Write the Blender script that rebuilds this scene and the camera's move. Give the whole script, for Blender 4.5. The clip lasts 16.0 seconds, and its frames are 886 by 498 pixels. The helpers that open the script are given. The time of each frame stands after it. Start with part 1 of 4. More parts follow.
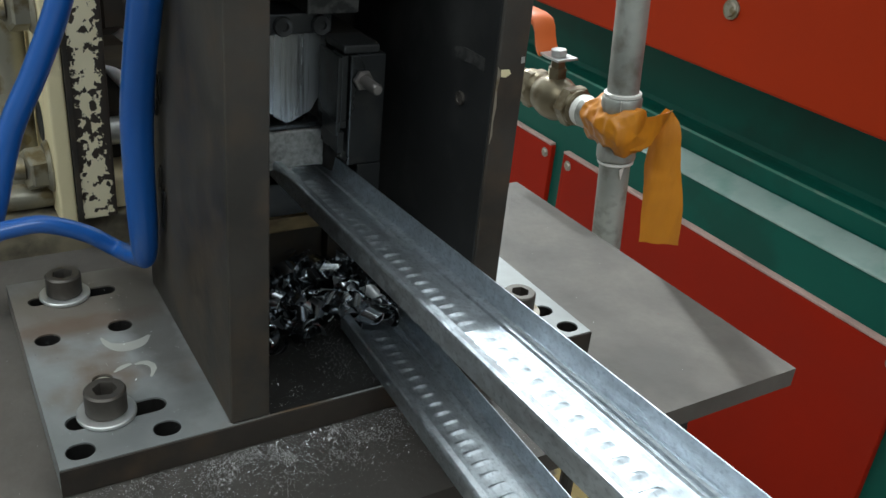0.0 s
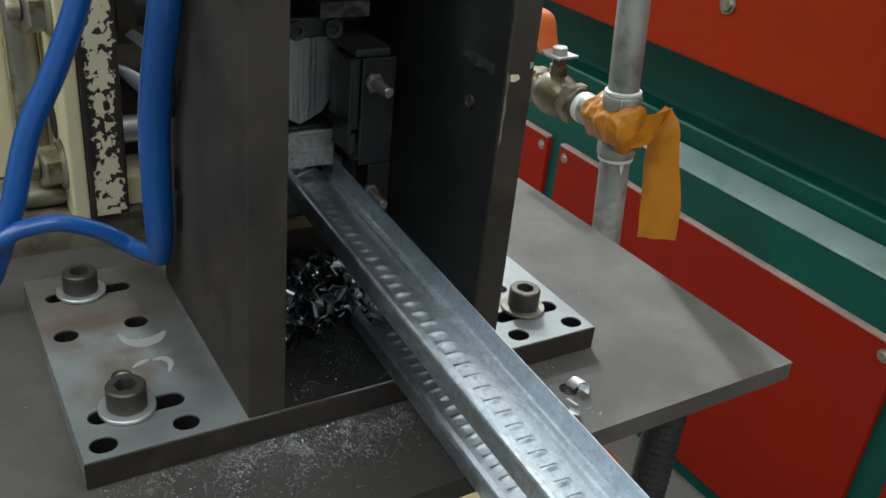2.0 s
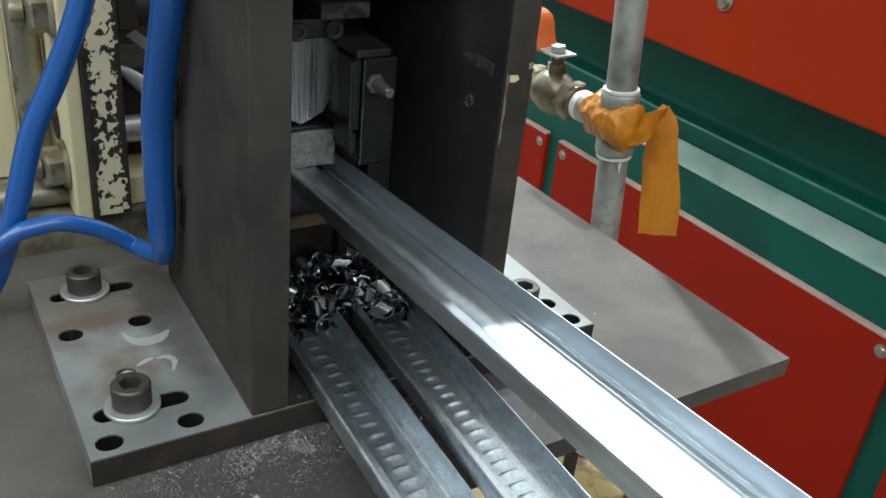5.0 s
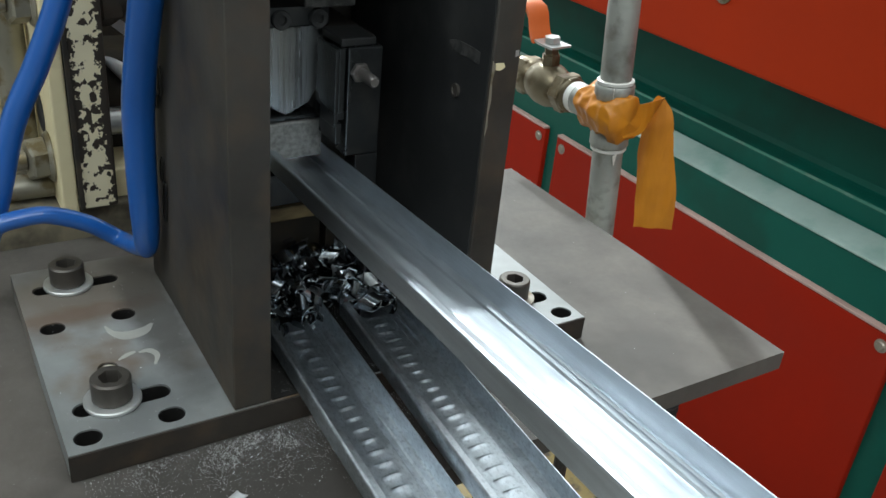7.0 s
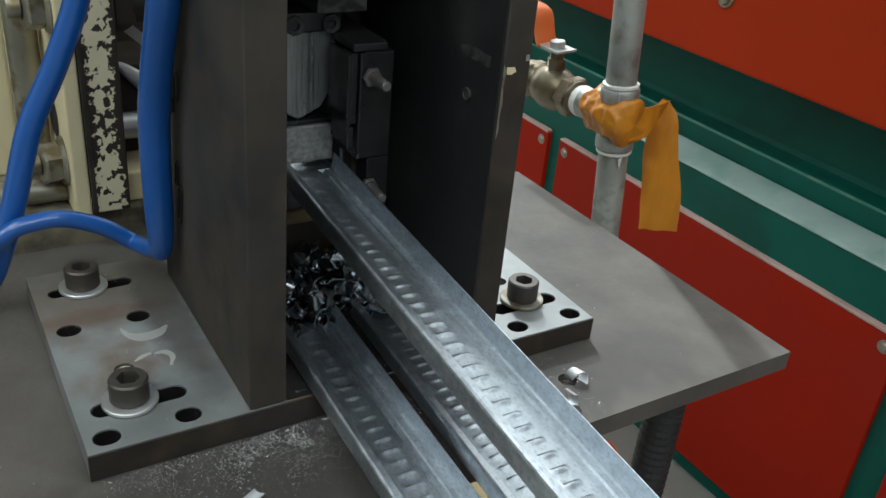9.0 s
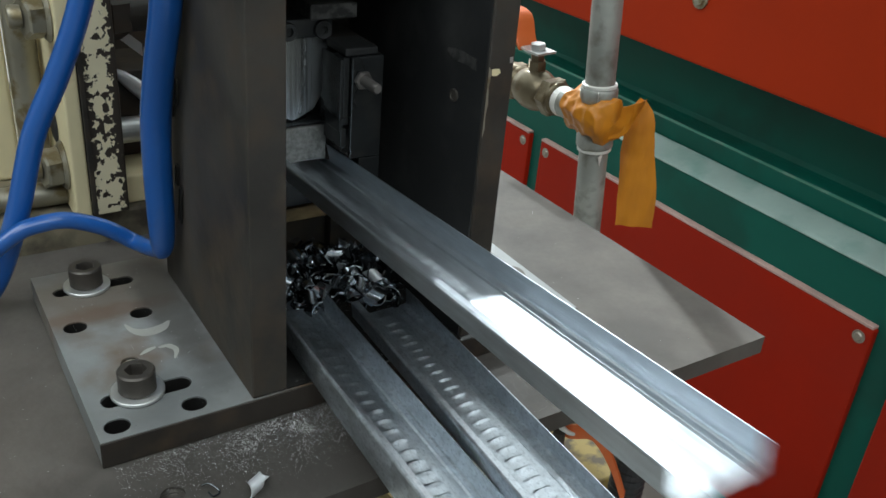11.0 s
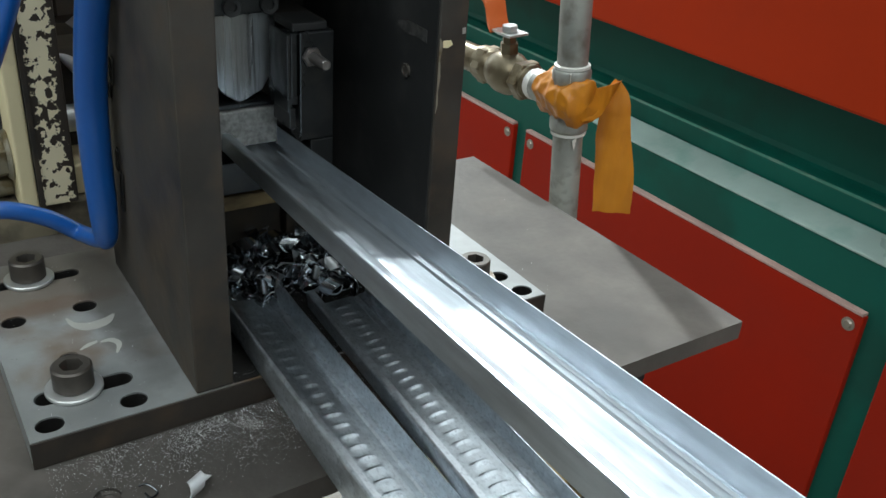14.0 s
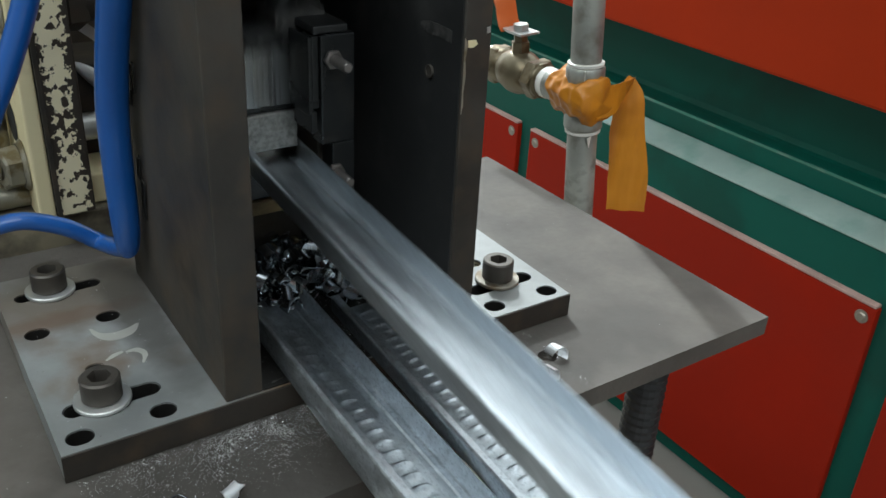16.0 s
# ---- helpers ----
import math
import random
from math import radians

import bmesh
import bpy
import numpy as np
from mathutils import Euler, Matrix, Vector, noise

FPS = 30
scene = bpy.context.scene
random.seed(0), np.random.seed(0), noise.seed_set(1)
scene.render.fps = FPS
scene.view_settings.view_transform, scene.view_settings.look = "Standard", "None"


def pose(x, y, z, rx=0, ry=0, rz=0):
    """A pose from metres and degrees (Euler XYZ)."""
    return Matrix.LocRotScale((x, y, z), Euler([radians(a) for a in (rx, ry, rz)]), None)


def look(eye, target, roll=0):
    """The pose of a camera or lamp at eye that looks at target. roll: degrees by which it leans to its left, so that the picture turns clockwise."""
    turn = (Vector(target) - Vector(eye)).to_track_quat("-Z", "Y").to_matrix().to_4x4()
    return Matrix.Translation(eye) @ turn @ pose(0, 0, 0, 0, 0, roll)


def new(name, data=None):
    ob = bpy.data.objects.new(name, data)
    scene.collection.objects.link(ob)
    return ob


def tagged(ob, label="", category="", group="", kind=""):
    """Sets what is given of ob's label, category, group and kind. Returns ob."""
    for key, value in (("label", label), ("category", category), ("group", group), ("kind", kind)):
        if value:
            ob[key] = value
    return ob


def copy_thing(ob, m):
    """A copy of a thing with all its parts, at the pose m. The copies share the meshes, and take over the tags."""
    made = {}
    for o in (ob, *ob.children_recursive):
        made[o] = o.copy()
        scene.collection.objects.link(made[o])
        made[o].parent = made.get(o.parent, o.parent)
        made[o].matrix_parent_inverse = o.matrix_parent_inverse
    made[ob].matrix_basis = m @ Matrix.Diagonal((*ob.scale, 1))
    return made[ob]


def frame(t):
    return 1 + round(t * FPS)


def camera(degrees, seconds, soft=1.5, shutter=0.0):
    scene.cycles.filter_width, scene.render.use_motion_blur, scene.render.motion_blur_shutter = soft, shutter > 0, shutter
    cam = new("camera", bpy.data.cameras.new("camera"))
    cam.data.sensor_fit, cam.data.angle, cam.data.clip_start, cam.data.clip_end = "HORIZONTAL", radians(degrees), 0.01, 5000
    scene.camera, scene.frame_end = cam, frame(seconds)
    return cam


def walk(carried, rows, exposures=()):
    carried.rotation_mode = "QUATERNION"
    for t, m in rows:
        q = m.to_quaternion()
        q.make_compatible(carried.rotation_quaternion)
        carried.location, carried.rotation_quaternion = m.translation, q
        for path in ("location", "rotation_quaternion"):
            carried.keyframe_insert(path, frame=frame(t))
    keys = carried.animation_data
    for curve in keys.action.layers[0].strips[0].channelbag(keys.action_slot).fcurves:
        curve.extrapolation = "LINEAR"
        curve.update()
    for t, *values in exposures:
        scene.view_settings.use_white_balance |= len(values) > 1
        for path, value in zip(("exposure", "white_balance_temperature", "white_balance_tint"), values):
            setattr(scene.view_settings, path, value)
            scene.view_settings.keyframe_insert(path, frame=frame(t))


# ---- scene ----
cam = camera(52.5, 16.0, shutter=0.5)
PATH = [
    (0, (-0.037, -0.434, 0.385), (0.924, 1.06, -0.534), 5.8),
    (0.5, (-0.04, -0.435, 0.391), (0.921, 1.051, -0.541), 6.0),
    (1, (-0.046, -0.43, 0.39), (0.921, 1.05, -0.546), 6.1),
    (1.5, (-0.048, -0.432, 0.39), (0.919, 1.047, -0.546), 6.0),
    (2, (-0.054, -0.438, 0.398), (0.917, 1.037, -0.542), 6.1),
    (2.5, (-0.056, -0.438, 0.404), (0.917, 1.033, -0.54), 6.1),
    (3, (-0.056, -0.437, 0.403), (0.915, 1.033, -0.544), 6.1),
    (3.5, (-0.057, -0.441, 0.402), (0.914, 1.027, -0.546), 6.0),
    (4, (-0.059, -0.442, 0.405), (0.914, 1.026, -0.543), 6.0),
    (6.5, (-0.05, -0.44, 0.397), (0.918, 1.031, -0.551), 5.8),
    (7, (-0.044, -0.441, 0.396), (0.921, 1.028, -0.559), 5.8),
    (7.5, (-0.047, -0.438, 0.395), (0.92, 1.031, -0.558), 5.8),
    (8, (-0.054, -0.441, 0.398), (0.912, 1.028, -0.554), 5.7),
    (8.5, (-0.055, -0.446, 0.397), (0.911, 1.025, -0.552), 5.7),
    (9, (-0.055, -0.444, 0.398), (0.911, 1.029, -0.549), 5.6),
    (11.5, (-0.079, -0.472, 0.407), (0.93, 0.98, -0.529), 5.2),
    (12, (-0.075, -0.473, 0.405), (0.938, 0.975, -0.531), 5.2),
    (12.5, (-0.071, -0.472, 0.4), (0.942, 0.976, -0.536), 5.0),
    (13, (-0.063, -0.469, 0.392), (0.949, 0.979, -0.544), 4.7),
    (13.5, (-0.049, -0.466, 0.385), (0.959, 0.985, -0.552), 4.6),
    (14, (-0.038, -0.463, 0.384), (0.968, 0.989, -0.556), 4.4),
    (14.5, (-0.045, -0.459, 0.384), (0.959, 0.991, -0.56), 4.2),
    (15, (-0.05, -0.457, 0.383), (0.956, 0.993, -0.557), 4.1),
    (15.5, (-0.049, -0.453, 0.383), (0.958, 0.998, -0.555), 3.5),
    (16, (-0.051, -0.448, 0.381), (0.957, 1.002, -0.557), 3.2),
]
EXPOSURES = [(0, 0.29), (0.5, 0.2), (1, 0.17), (2, 0.2), (2.5, 0.41), (3, 0.54), (4, 0.6), (6.5, 0.6), (7, 0.47), (7.5, 0.37), (8, 0.33), (8.5, 0.28), (9.0, 0.26), (11.5, 0.34), (15, 0.38), (16, 0.36)]
walk(cam, [(t, look(eye, target, roll)) for t, eye, target, roll in PATH], EXPOSURES)

# ---------------------------------------------------------------- world and light
world = bpy.data.worlds.new("hall_air")
scene.world = world
world.use_nodes = True
world.node_tree.nodes["Background"].inputs[0].default_value = (0.62, 0.7, 0.78, 1)
world.node_tree.nodes["Background"].inputs[1].default_value = 0.05


def area_lamp(name, place, target, sx, sy, power, colour=(0.88, 0.975, 1.0)):
    data = bpy.data.lights.new(name, "AREA")
    data.shape, data.size, data.size_y, data.energy, data.color = "RECTANGLE", sx, sy, power, colour
    ob = new(name, data)
    ob.matrix_world = look(place, target)
    return ob


area_lamp("roof_light", (4.7, 6.0, 3.4), (4.7, 6.0, 0), 7.6, 9.6, 250)
area_lamp("ceiling_lamp", (0.9, 0.1, 3.4), (0.9, 0.1, 0), 1.6, 2.0, 15)
area_lamp("window_light", (3.2, 10.9, 1.75), (3.2, 0, 1.75), 10.0, 3.0, 200)
area_lamp("window_light", (8.9, 4.0, 1.75), (0, 4.0, 1.75), 12.0, 3.0, 230)
area_lamp("high_bay_lamp", (1.5, 3.3, 3.25), (0.19, -0.1, 0.15), 0.12, 0.12, 115)
area_lamp("high_bay_lamp", (2.0, 4.8, 3.25), (0.19, -0.1, 0.15), 0.12, 0.12, 185)
area_lamp("roof_light", (-4.0, 6.0, 3.4), (-4.0, 6.0, 0), 8.8, 9.6, 190)
area_lamp("ceiling_lamp", (-2.6, -0.4, 3.4), (-2.6, -0.4, 0), 3.0, 2.4, 88)
area_lamp("ceiling_lamp", (-0.6, -3.4, 3.4), (-0.6, -3.4, 0), 4.0, 2.4, 112)


# ---------------------------------------------------------------- materials
def material(name, base, rough=0.5, metal=0.0, grain=60.0, vary=0.25, bump=0.1, stain=None, stain_scale=6.0,
             stain_edge=(0.5, 0.62), rough_vary=0.15, stretch=(1, 1, 1), per_object=0.0, bump_size=0.001, coat=0.0, spec=0.5, shade=0.35):
    m = bpy.data.materials.new(name)
    m.use_nodes = True
    nt = m.node_tree
    N, L = nt.nodes, nt.links
    b = N["Principled BSDF"]
    b.inputs["Metallic"].default_value = metal
    b.inputs["Coat Weight"].default_value = coat
    b.inputs["Specular IOR Level"].default_value = spec
    tc = N.new("ShaderNodeTexCoord")
    mp = N.new("ShaderNodeMapping")
    mp.inputs["Scale"].default_value = stretch
    L.new(tc.outputs["Object"], mp.inputs[0])

    def nz(scale, detail=6.0):
        n = N.new("ShaderNodeTexNoise")
        n.inputs["Scale"].default_value, n.inputs["Detail"].default_value = scale, detail
        L.new(mp.outputs[0], n.inputs["Vector"])
        return n.outputs["Fac"]

    def ramp(src, lo, hi, a, c):
        r = N.new("ShaderNodeMapRange")
        for i, v in zip((1, 2, 3, 4), (lo, hi, a, c)):
            r.inputs[i].default_value = v
        L.new(src, r.inputs[0])
        return r.outputs[0]

    def mix(fac, a, c, mode="MIX"):
        x = N.new("ShaderNodeMix")
        x.data_type, x.blend_type = "RGBA", mode
        if isinstance(fac, float):
            x.inputs[0].default_value = fac
        else:
            L.new(fac, x.inputs[0])
        for sock, v in ((x.inputs[6], a), (x.inputs[7], c)):
            if isinstance(v, tuple):
                sock.default_value = (*v, 1) if len(v) == 3 else v
            else:
                L.new(v, sock)
        return x.outputs[2]

    fine, broad = nz(grain), nz(grain / 9.0)
    dark = tuple(c * (1 - vary) for c in base)
    light = tuple(min(1, c * (1 + vary)) for c in base)
    col = mix(ramp(broad, 0.3, 0.7, 0, 1), dark, light)
    col = mix(ramp(fine, 0.35, 0.65, 0, 0.5 * vary), col, tuple(c * 0.6 for c in base))
    if stain:
        col = mix(ramp(nz(stain_scale), stain_edge[0], stain_edge[1], 0, 1), col, stain)
    if per_object:
        oi = N.new("ShaderNodeObjectInfo")
        col = mix(ramp(oi.outputs["Random"], 0, 1, 0, per_object), col, tuple(c * shade for c in base))
    L.new(col, b.inputs["Base Color"])
    L.new(ramp(broad, 0.3, 0.7, max(0.03, rough - rough_vary), min(1, rough + rough_vary)), b.inputs["Roughness"])
    bn = N.new("ShaderNodeBump")
    bn.inputs["Strength"].default_value, bn.inputs["Distance"].default_value = bump, bump_size
    L.new(fine, bn.inputs["Height"])
    L.new(bn.outputs[0], b.inputs["Normal"])
    return m


def soft_patch(m, centre, radii, colour, strength=1.0, ragged=0.5, scale=25.0, soft=0.6):
    """Lay an irregular patch of colour, for grime and for painted shade, with soft edges over a material's colour."""
    nt = m.node_tree
    N, L = nt.nodes, nt.links
    b = N["Principled BSDF"]
    old = b.inputs["Base Color"].links[0].from_socket
    tc, mp, g, nz = N.new("ShaderNodeTexCoord"), N.new("ShaderNodeMapping"), N.new("ShaderNodeVectorMath"), N.new("ShaderNodeTexNoise")
    mp.inputs["Location"].default_value = [-c / r for c, r in zip(centre, radii)]
    mp.inputs["Scale"].default_value = [1 / r for r in radii]
    g.operation = "LENGTH"
    nz.inputs["Scale"].default_value, nz.inputs["Detail"].default_value = scale, 7
    L.new(tc.outputs["Object"], mp.inputs[0])
    L.new(mp.outputs[0], g.inputs[0])
    L.new(tc.outputs["Object"], nz.inputs["Vector"])
    add = N.new("ShaderNodeMath")
    add.operation = "MULTIPLY_ADD"
    L.new(nz.outputs["Fac"], add.inputs[0])
    add.inputs[1].default_value = ragged * 2
    L.new(g.outputs["Value"], add.inputs[2])
    r = N.new("ShaderNodeMapRange")
    for i, v in zip((1, 2, 3, 4), (0.85 - soft / 2 + ragged, 0.85 + soft / 2 + ragged, strength, 0)):
        r.inputs[i].default_value = v
    L.new(add.outputs[0], r.inputs[0])
    x = N.new("ShaderNodeMix")
    x.data_type = "RGBA"
    L.new(r.outputs[0], x.inputs[0])
    L.new(old, x.inputs[6])
    x.inputs[7].default_value = (*colour, 1)
    L.new(x.outputs[2], b.inputs["Base Color"])


M_TABLE = material("worn_grey_steel_table", (0.112, 0.101, 0.09), 0.7, 0.04, 160, 0.28, 0.45, stain=(0.085, 0.074, 0.063), stain_scale=9, stain_edge=(0.55, 0.8), rough_vary=0.05, spec=0.3)
M_PLATE = material("ground_steel_plate", (0.25, 0.26, 0.258), 0.48, 0.2, 70, 0.42, 0.12, stain=(0.17, 0.115, 0.075), stain_scale=11, stain_edge=(0.56, 0.7))
# shadow of the stand, painted into the tabletop in front of it
soft_patch(M_TABLE, (0.2, -0.05, 0), (0.14, 0.075, 1), (0.045, 0.042, 0.038), 0.85, 0.5, 40)
soft_patch(M_TABLE, (-0.1, 0.06, 0), (0.1, 0.3, 1), (0.11, 0.09, 0.072), 0.3, 0.6, 22)
# more of the stand's painted shadow: along its front, then by its right foot
soft_patch(M_TABLE, (0.14, -0.035, 0), (0.19, 0.075, 1), (0.05, 0.045, 0.04), 0.92, 0.45, 45)
soft_patch(M_TABLE, (0.36, -0.035, 0), (0.1, 0.045, 1), (0.06, 0.055, 0.05), 0.6, 0.5, 40)
soft_patch(M_TABLE, (0.43, -0.03, 0), (0.03, 0.02, 1), (0.09, 0.083, 0.075), 0.5, 0.6, 90)
M_BLACKED = material("dark_blacked_steel", (0.04, 0.0355, 0.03), 0.6, 0.12, 90, 0.5, 0.4, stain=(0.062, 0.046, 0.032), stain_scale=34, stain_edge=(0.46, 0.72))
M_FOREDGE = material("dark_brown_edge", (0.03, 0.024, 0.019), 0.62, 0.1, 90, 0.45, 0.4, stain=(0.05, 0.034, 0.022), stain_scale=40, stain_edge=(0.5, 0.75))
M_BOLT = material("black_oxide_bolt", (0.09, 0.08, 0.07), 0.45, 0.6, 200, 0.3, 0.15)
M_WASHER = material("zinc_washer", (0.55, 0.56, 0.55), 0.4, 0.75, 150, 0.2, 0.1)
M_STUD = material("oily_zinc_stud", (0.27, 0.25, 0.24), 0.4, 0.8, 300, 0.3, 0.3)
M_SCAR = material("scraped_steel", (0.075, 0.073, 0.07), 0.5, 0.3, 130, 0.6, 0.5, stain=(0.03, 0.03, 0.03), stain_scale=120, stain_edge=(0.45, 0.6))
# black steel, also the painted shade of the upright's inner face
M_LINER = material("black_and_shaded_steel", (0.029, 0.03, 0.031), 0.5, 0.3, 40, 0.4, 0.25, stain=(0.045, 0.045, 0.044), stain_scale=28, stain_edge=(0.5, 0.75))
# near-black that puts the shade of holes into colour; also the floor sheet
M_HOLE = material("hole_shade_and_floor_black", (0.014, 0.013, 0.012), 0.5, 0.2, 100, 0.3, 0.1)
M_ZINC = material("galvanised_steel", (0.64, 0.695, 0.745), 0.37, 1.0, 1500, 0.16, 0.45, rough_vary=0.05, stretch=(1, 0.6, 1), bump_size=0.0002, stain=(0.42, 0.47, 0.52), stain_scale=520, stain_edge=(0.5, 0.75))
M_DIE = material("oily_tool_steel", (0.05, 0.054, 0.057), 0.38, 0.75, 60, 0.3, 0.2, stain=(0.06, 0.06, 0.06), stain_scale=40, stain_edge=(0.52, 0.66))
M_DIEFACE = material("broken_cast_steel_face", (0.3, 0.3, 0.29), 0.55, 0.5, 180, 0.35, 0.7, stain=(0.13, 0.13, 0.125), stain_scale=260, stain_edge=(0.4, 0.8), bump_size=0.002)
M_PUNCH = material("polished_punch_steel", (0.38, 0.4, 0.41), 0.36, 0.9, 60, 0.3, 0.15, stain=(0.13, 0.13, 0.135), stain_scale=45, stain_edge=(0.5, 0.68), stretch=(6, 6, 0.35))
M_WOOD = material("oil_stained_wood", (0.33, 0.24, 0.12), 0.7, 0.0, 40, 0.3, 0.3, stain=(0.07, 0.05, 0.03), stain_scale=35, stain_edge=(0.5, 0.66), stretch=(0.3, 1, 1))
soft_patch(M_PLATE, (0.02, 0.17, 0.02), (0.05, 0.05, 1), (0.15, 0.115, 0.09), 0.5, 0.6, 60)
soft_patch(M_PLATE, (0.05, 0.185, 0.02), (0.07, 0.055, 1), (0.15, 0.125, 0.098), 0.75, 0.5, 40)
soft_patch(M_PLATE, (0.04, 0.15, 0.02), (0.06, 0.012, 1), (0.14, 0.085, 0.055), 0.6, 0.6, 70)
soft_patch(M_PLATE, (0.085, 0.15, 0.02), (0.022, 0.12, 1), (0.06, 0.052, 0.044), 0.7, 0.4, 50)
# worn green, paled further by the ceiling light painted into it
M_LEDGE = material("worn_and_lit_green_slope", (0.34, 0.45, 0.41), 0.42, 0.0, 30, 0.25, 0.1, stain=(0.16, 0.29, 0.25), stain_scale=12, stain_edge=(0.5, 0.75))
# lighter green that paints the highlight on the step's edge
M_STEPEDGE = material("green_enamel_highlight", (0.05, 0.19, 0.14), 0.4, 0.0, 30, 0.3, 0.1, stain=(0.1, 0.2, 0.16), stain_scale=20)
M_HOSE = material("blue_polyurethane_hose", (0.005, 0.083, 0.33), 0.3, 0.0, 30, 0.12, 0.03, coat=0.6)
M_CREAM = material("cream_machine_paint", (0.7, 0.61, 0.38), 0.5, 0.0, 30, 0.15, 0.1, stain=(0.27, 0.2, 0.11), stain_scale=14, stain_edge=(0.6, 0.75))
M_PEEL = material("chipped_cream_paint", (0.72, 0.65, 0.46), 0.5, 0.0, 40, 0.15, 0.4, stain=(0.035, 0.025, 0.018), stain_scale=150, stain_edge=(0.55, 0.57), stretch=(1, 1, 0.8))
for edge in (0.064, 0.098):
    soft_patch(M_PEEL, (edge, 0.285, 0.12), (0.012, 0.3, 0.07), (0.03, 0.023, 0.017), 1.0, 1.1, 190, 0.06)
    soft_patch(M_PEEL, (edge, 0.285, 0.2), (0.0062, 0.3, 0.3), (0.03, 0.023, 0.017), 1.0, 1.1, 170, 0.06)
M_NUT = material("dull_grey_nut", (0.33, 0.31, 0.25), 0.45, 0.7, 80, 0.2, 0.1, stain=(0.2, 0.16, 0.09), stain_scale=60)
M_PIPE = material("galvanised_water_pipe", (0.4, 0.41, 0.38), 0.5, 0.5, 90, 0.3, 0.25, stain=(0.2, 0.19, 0.16), stain_scale=45, stain_edge=(0.5, 0.75))
M_TEFLON = material("white_thread_tape", (0.75, 0.74, 0.7), 0.5, 0.0, 120, 0.12, 0.3)
M_BRASS = material("tarnished_brass_valve", (0.22, 0.185, 0.125), 0.4, 0.8, 70, 0.25, 0.15, stain=(0.12, 0.09, 0.05), stain_scale=30)
M_LEVER = material("orange_plastic_lever", (0.62, 0.13, 0.03), 0.4, 0.0, 60, 0.15, 0.05)
M_TAPE = material("orange_brown_packing_tape", (0.54, 0.2, 0.012), 0.38, 0.0, 50, 0.3, 0.3, stretch=(1, 1, 0.3), stain=(0.38, 0.125, 0.01), stain_scale=30, stain_edge=(0.45, 0.7), coat=0.1, spec=0.35)
M_RED = material("red_enamel_panel", (0.3, 0.012, 0.002), 0.6, 0.0, 18, 0.1, 0.03, stain=(0.29, 0.014, 0.004), stain_scale=3, spec=0.15)
M_REDTOP = material("orange_red_enamel_cover", (0.36, 0.025, 0.002), 0.6, 0.0, 18, 0.08, 0.03, spec=0.15)
M_EDGE = material("worn_panel_edge", (0.5, 0.33, 0.29), 0.5, 0.1, 80, 0.2, 0.1)
M_GREEN = material("green_machine_enamel", (0.0025, 0.083, 0.06), 0.45, 0.0, 16, 0.15, 0.04, stain=(0.005, 0.064, 0.046), stain_scale=5, spec=0.2)
M_SCREW = material("panel_screw", (0.34, 0.3, 0.25), 0.4, 0.8, 200, 0.2, 0.1)
M_RUBBER = material("black_corrugated_conduit", (0.02, 0.02, 0.022), 0.5, 0.0, 120, 0.3, 0.1)
M_YELLOW = material("scuffed_yellow_beam", (0.26, 0.19, 0.055), 0.6, 0.0, 40, 0.25, 0.2, stain=(0.08, 0.06, 0.035), stain_scale=40)
M_FLOOR = material("oily_concrete_floor", (0.2, 0.19, 0.17), 0.7, 0.0, 12, 0.25, 0.2)
M_WALL = material("painted_hall_wall", (0.6, 0.6, 0.57), 0.8, 0.0, 8, 0.1, 0.05)
M_CEIL = material("grey_hall_ceiling", (0.35, 0.36, 0.36), 0.8, 0.0, 8, 0.1, 0.05)
M_FOOT = material("dirty_cream_foot", (0.22, 0.19, 0.13), 0.6, 0.0, 40, 0.3, 0.2, stain=(0.06, 0.05, 0.038), stain_scale=22, stain_edge=(0.45, 0.6))
M_RUBMARK = material("rubbed_bright_steel", (0.46, 0.455, 0.42), 0.5, 0.2, 120, 0.25, 0.1)
M_SCRAP = material("bright_steel_offcut", (0.6, 0.64, 0.68), 0.2, 1.0, 120, 0.2, 0.1, per_object=0.95, shade=0.1)
M_LOOSE = material("clean_zinc_offcut", (0.78, 0.8, 0.82), 0.4, 0.6, 120, 0.15, 0.1)
M_GREYWASHER = material("dull_stained_washer", (0.26, 0.24, 0.2), 0.5, 0.5, 80, 0.25, 0.1, stain=(0.16, 0.12, 0.08), stain_scale=60)
M_CHIP = material("bright_steel_flakes", (0.8, 0.8, 0.8), 0.25, 0.9, 300, 0.2, 0.0)


# ---------------------------------------------------------------- mesh helpers
def mesh(bm, name, mat, smooth=False):
    me = bpy.data.meshes.new(name)
    bmesh.ops.recalc_face_normals(bm, faces=bm.faces)
    bm.to_mesh(me)
    bm.free()
    if mat:
        me.materials.append(mat)
    if smooth:
        for p in me.polygons:
            p.use_smooth = True
        me.set_sharp_from_angle(angle=radians(38))
    return me


def part(name, bm, mat, parent=None, label="", smooth=False, at=None):
    ob = new(name, mesh(bm, name, mat, smooth))
    if parent:
        ob.parent = parent
    if at:
        ob.matrix_basis = at
    return tagged(ob, label)


def base(name, label, category, m=None, group="", kind=""):
    ob = new(name)
    ob.empty_display_size = 0.02
    if m:
        ob.matrix_basis = m
    return tagged(ob, label, category, group, kind)


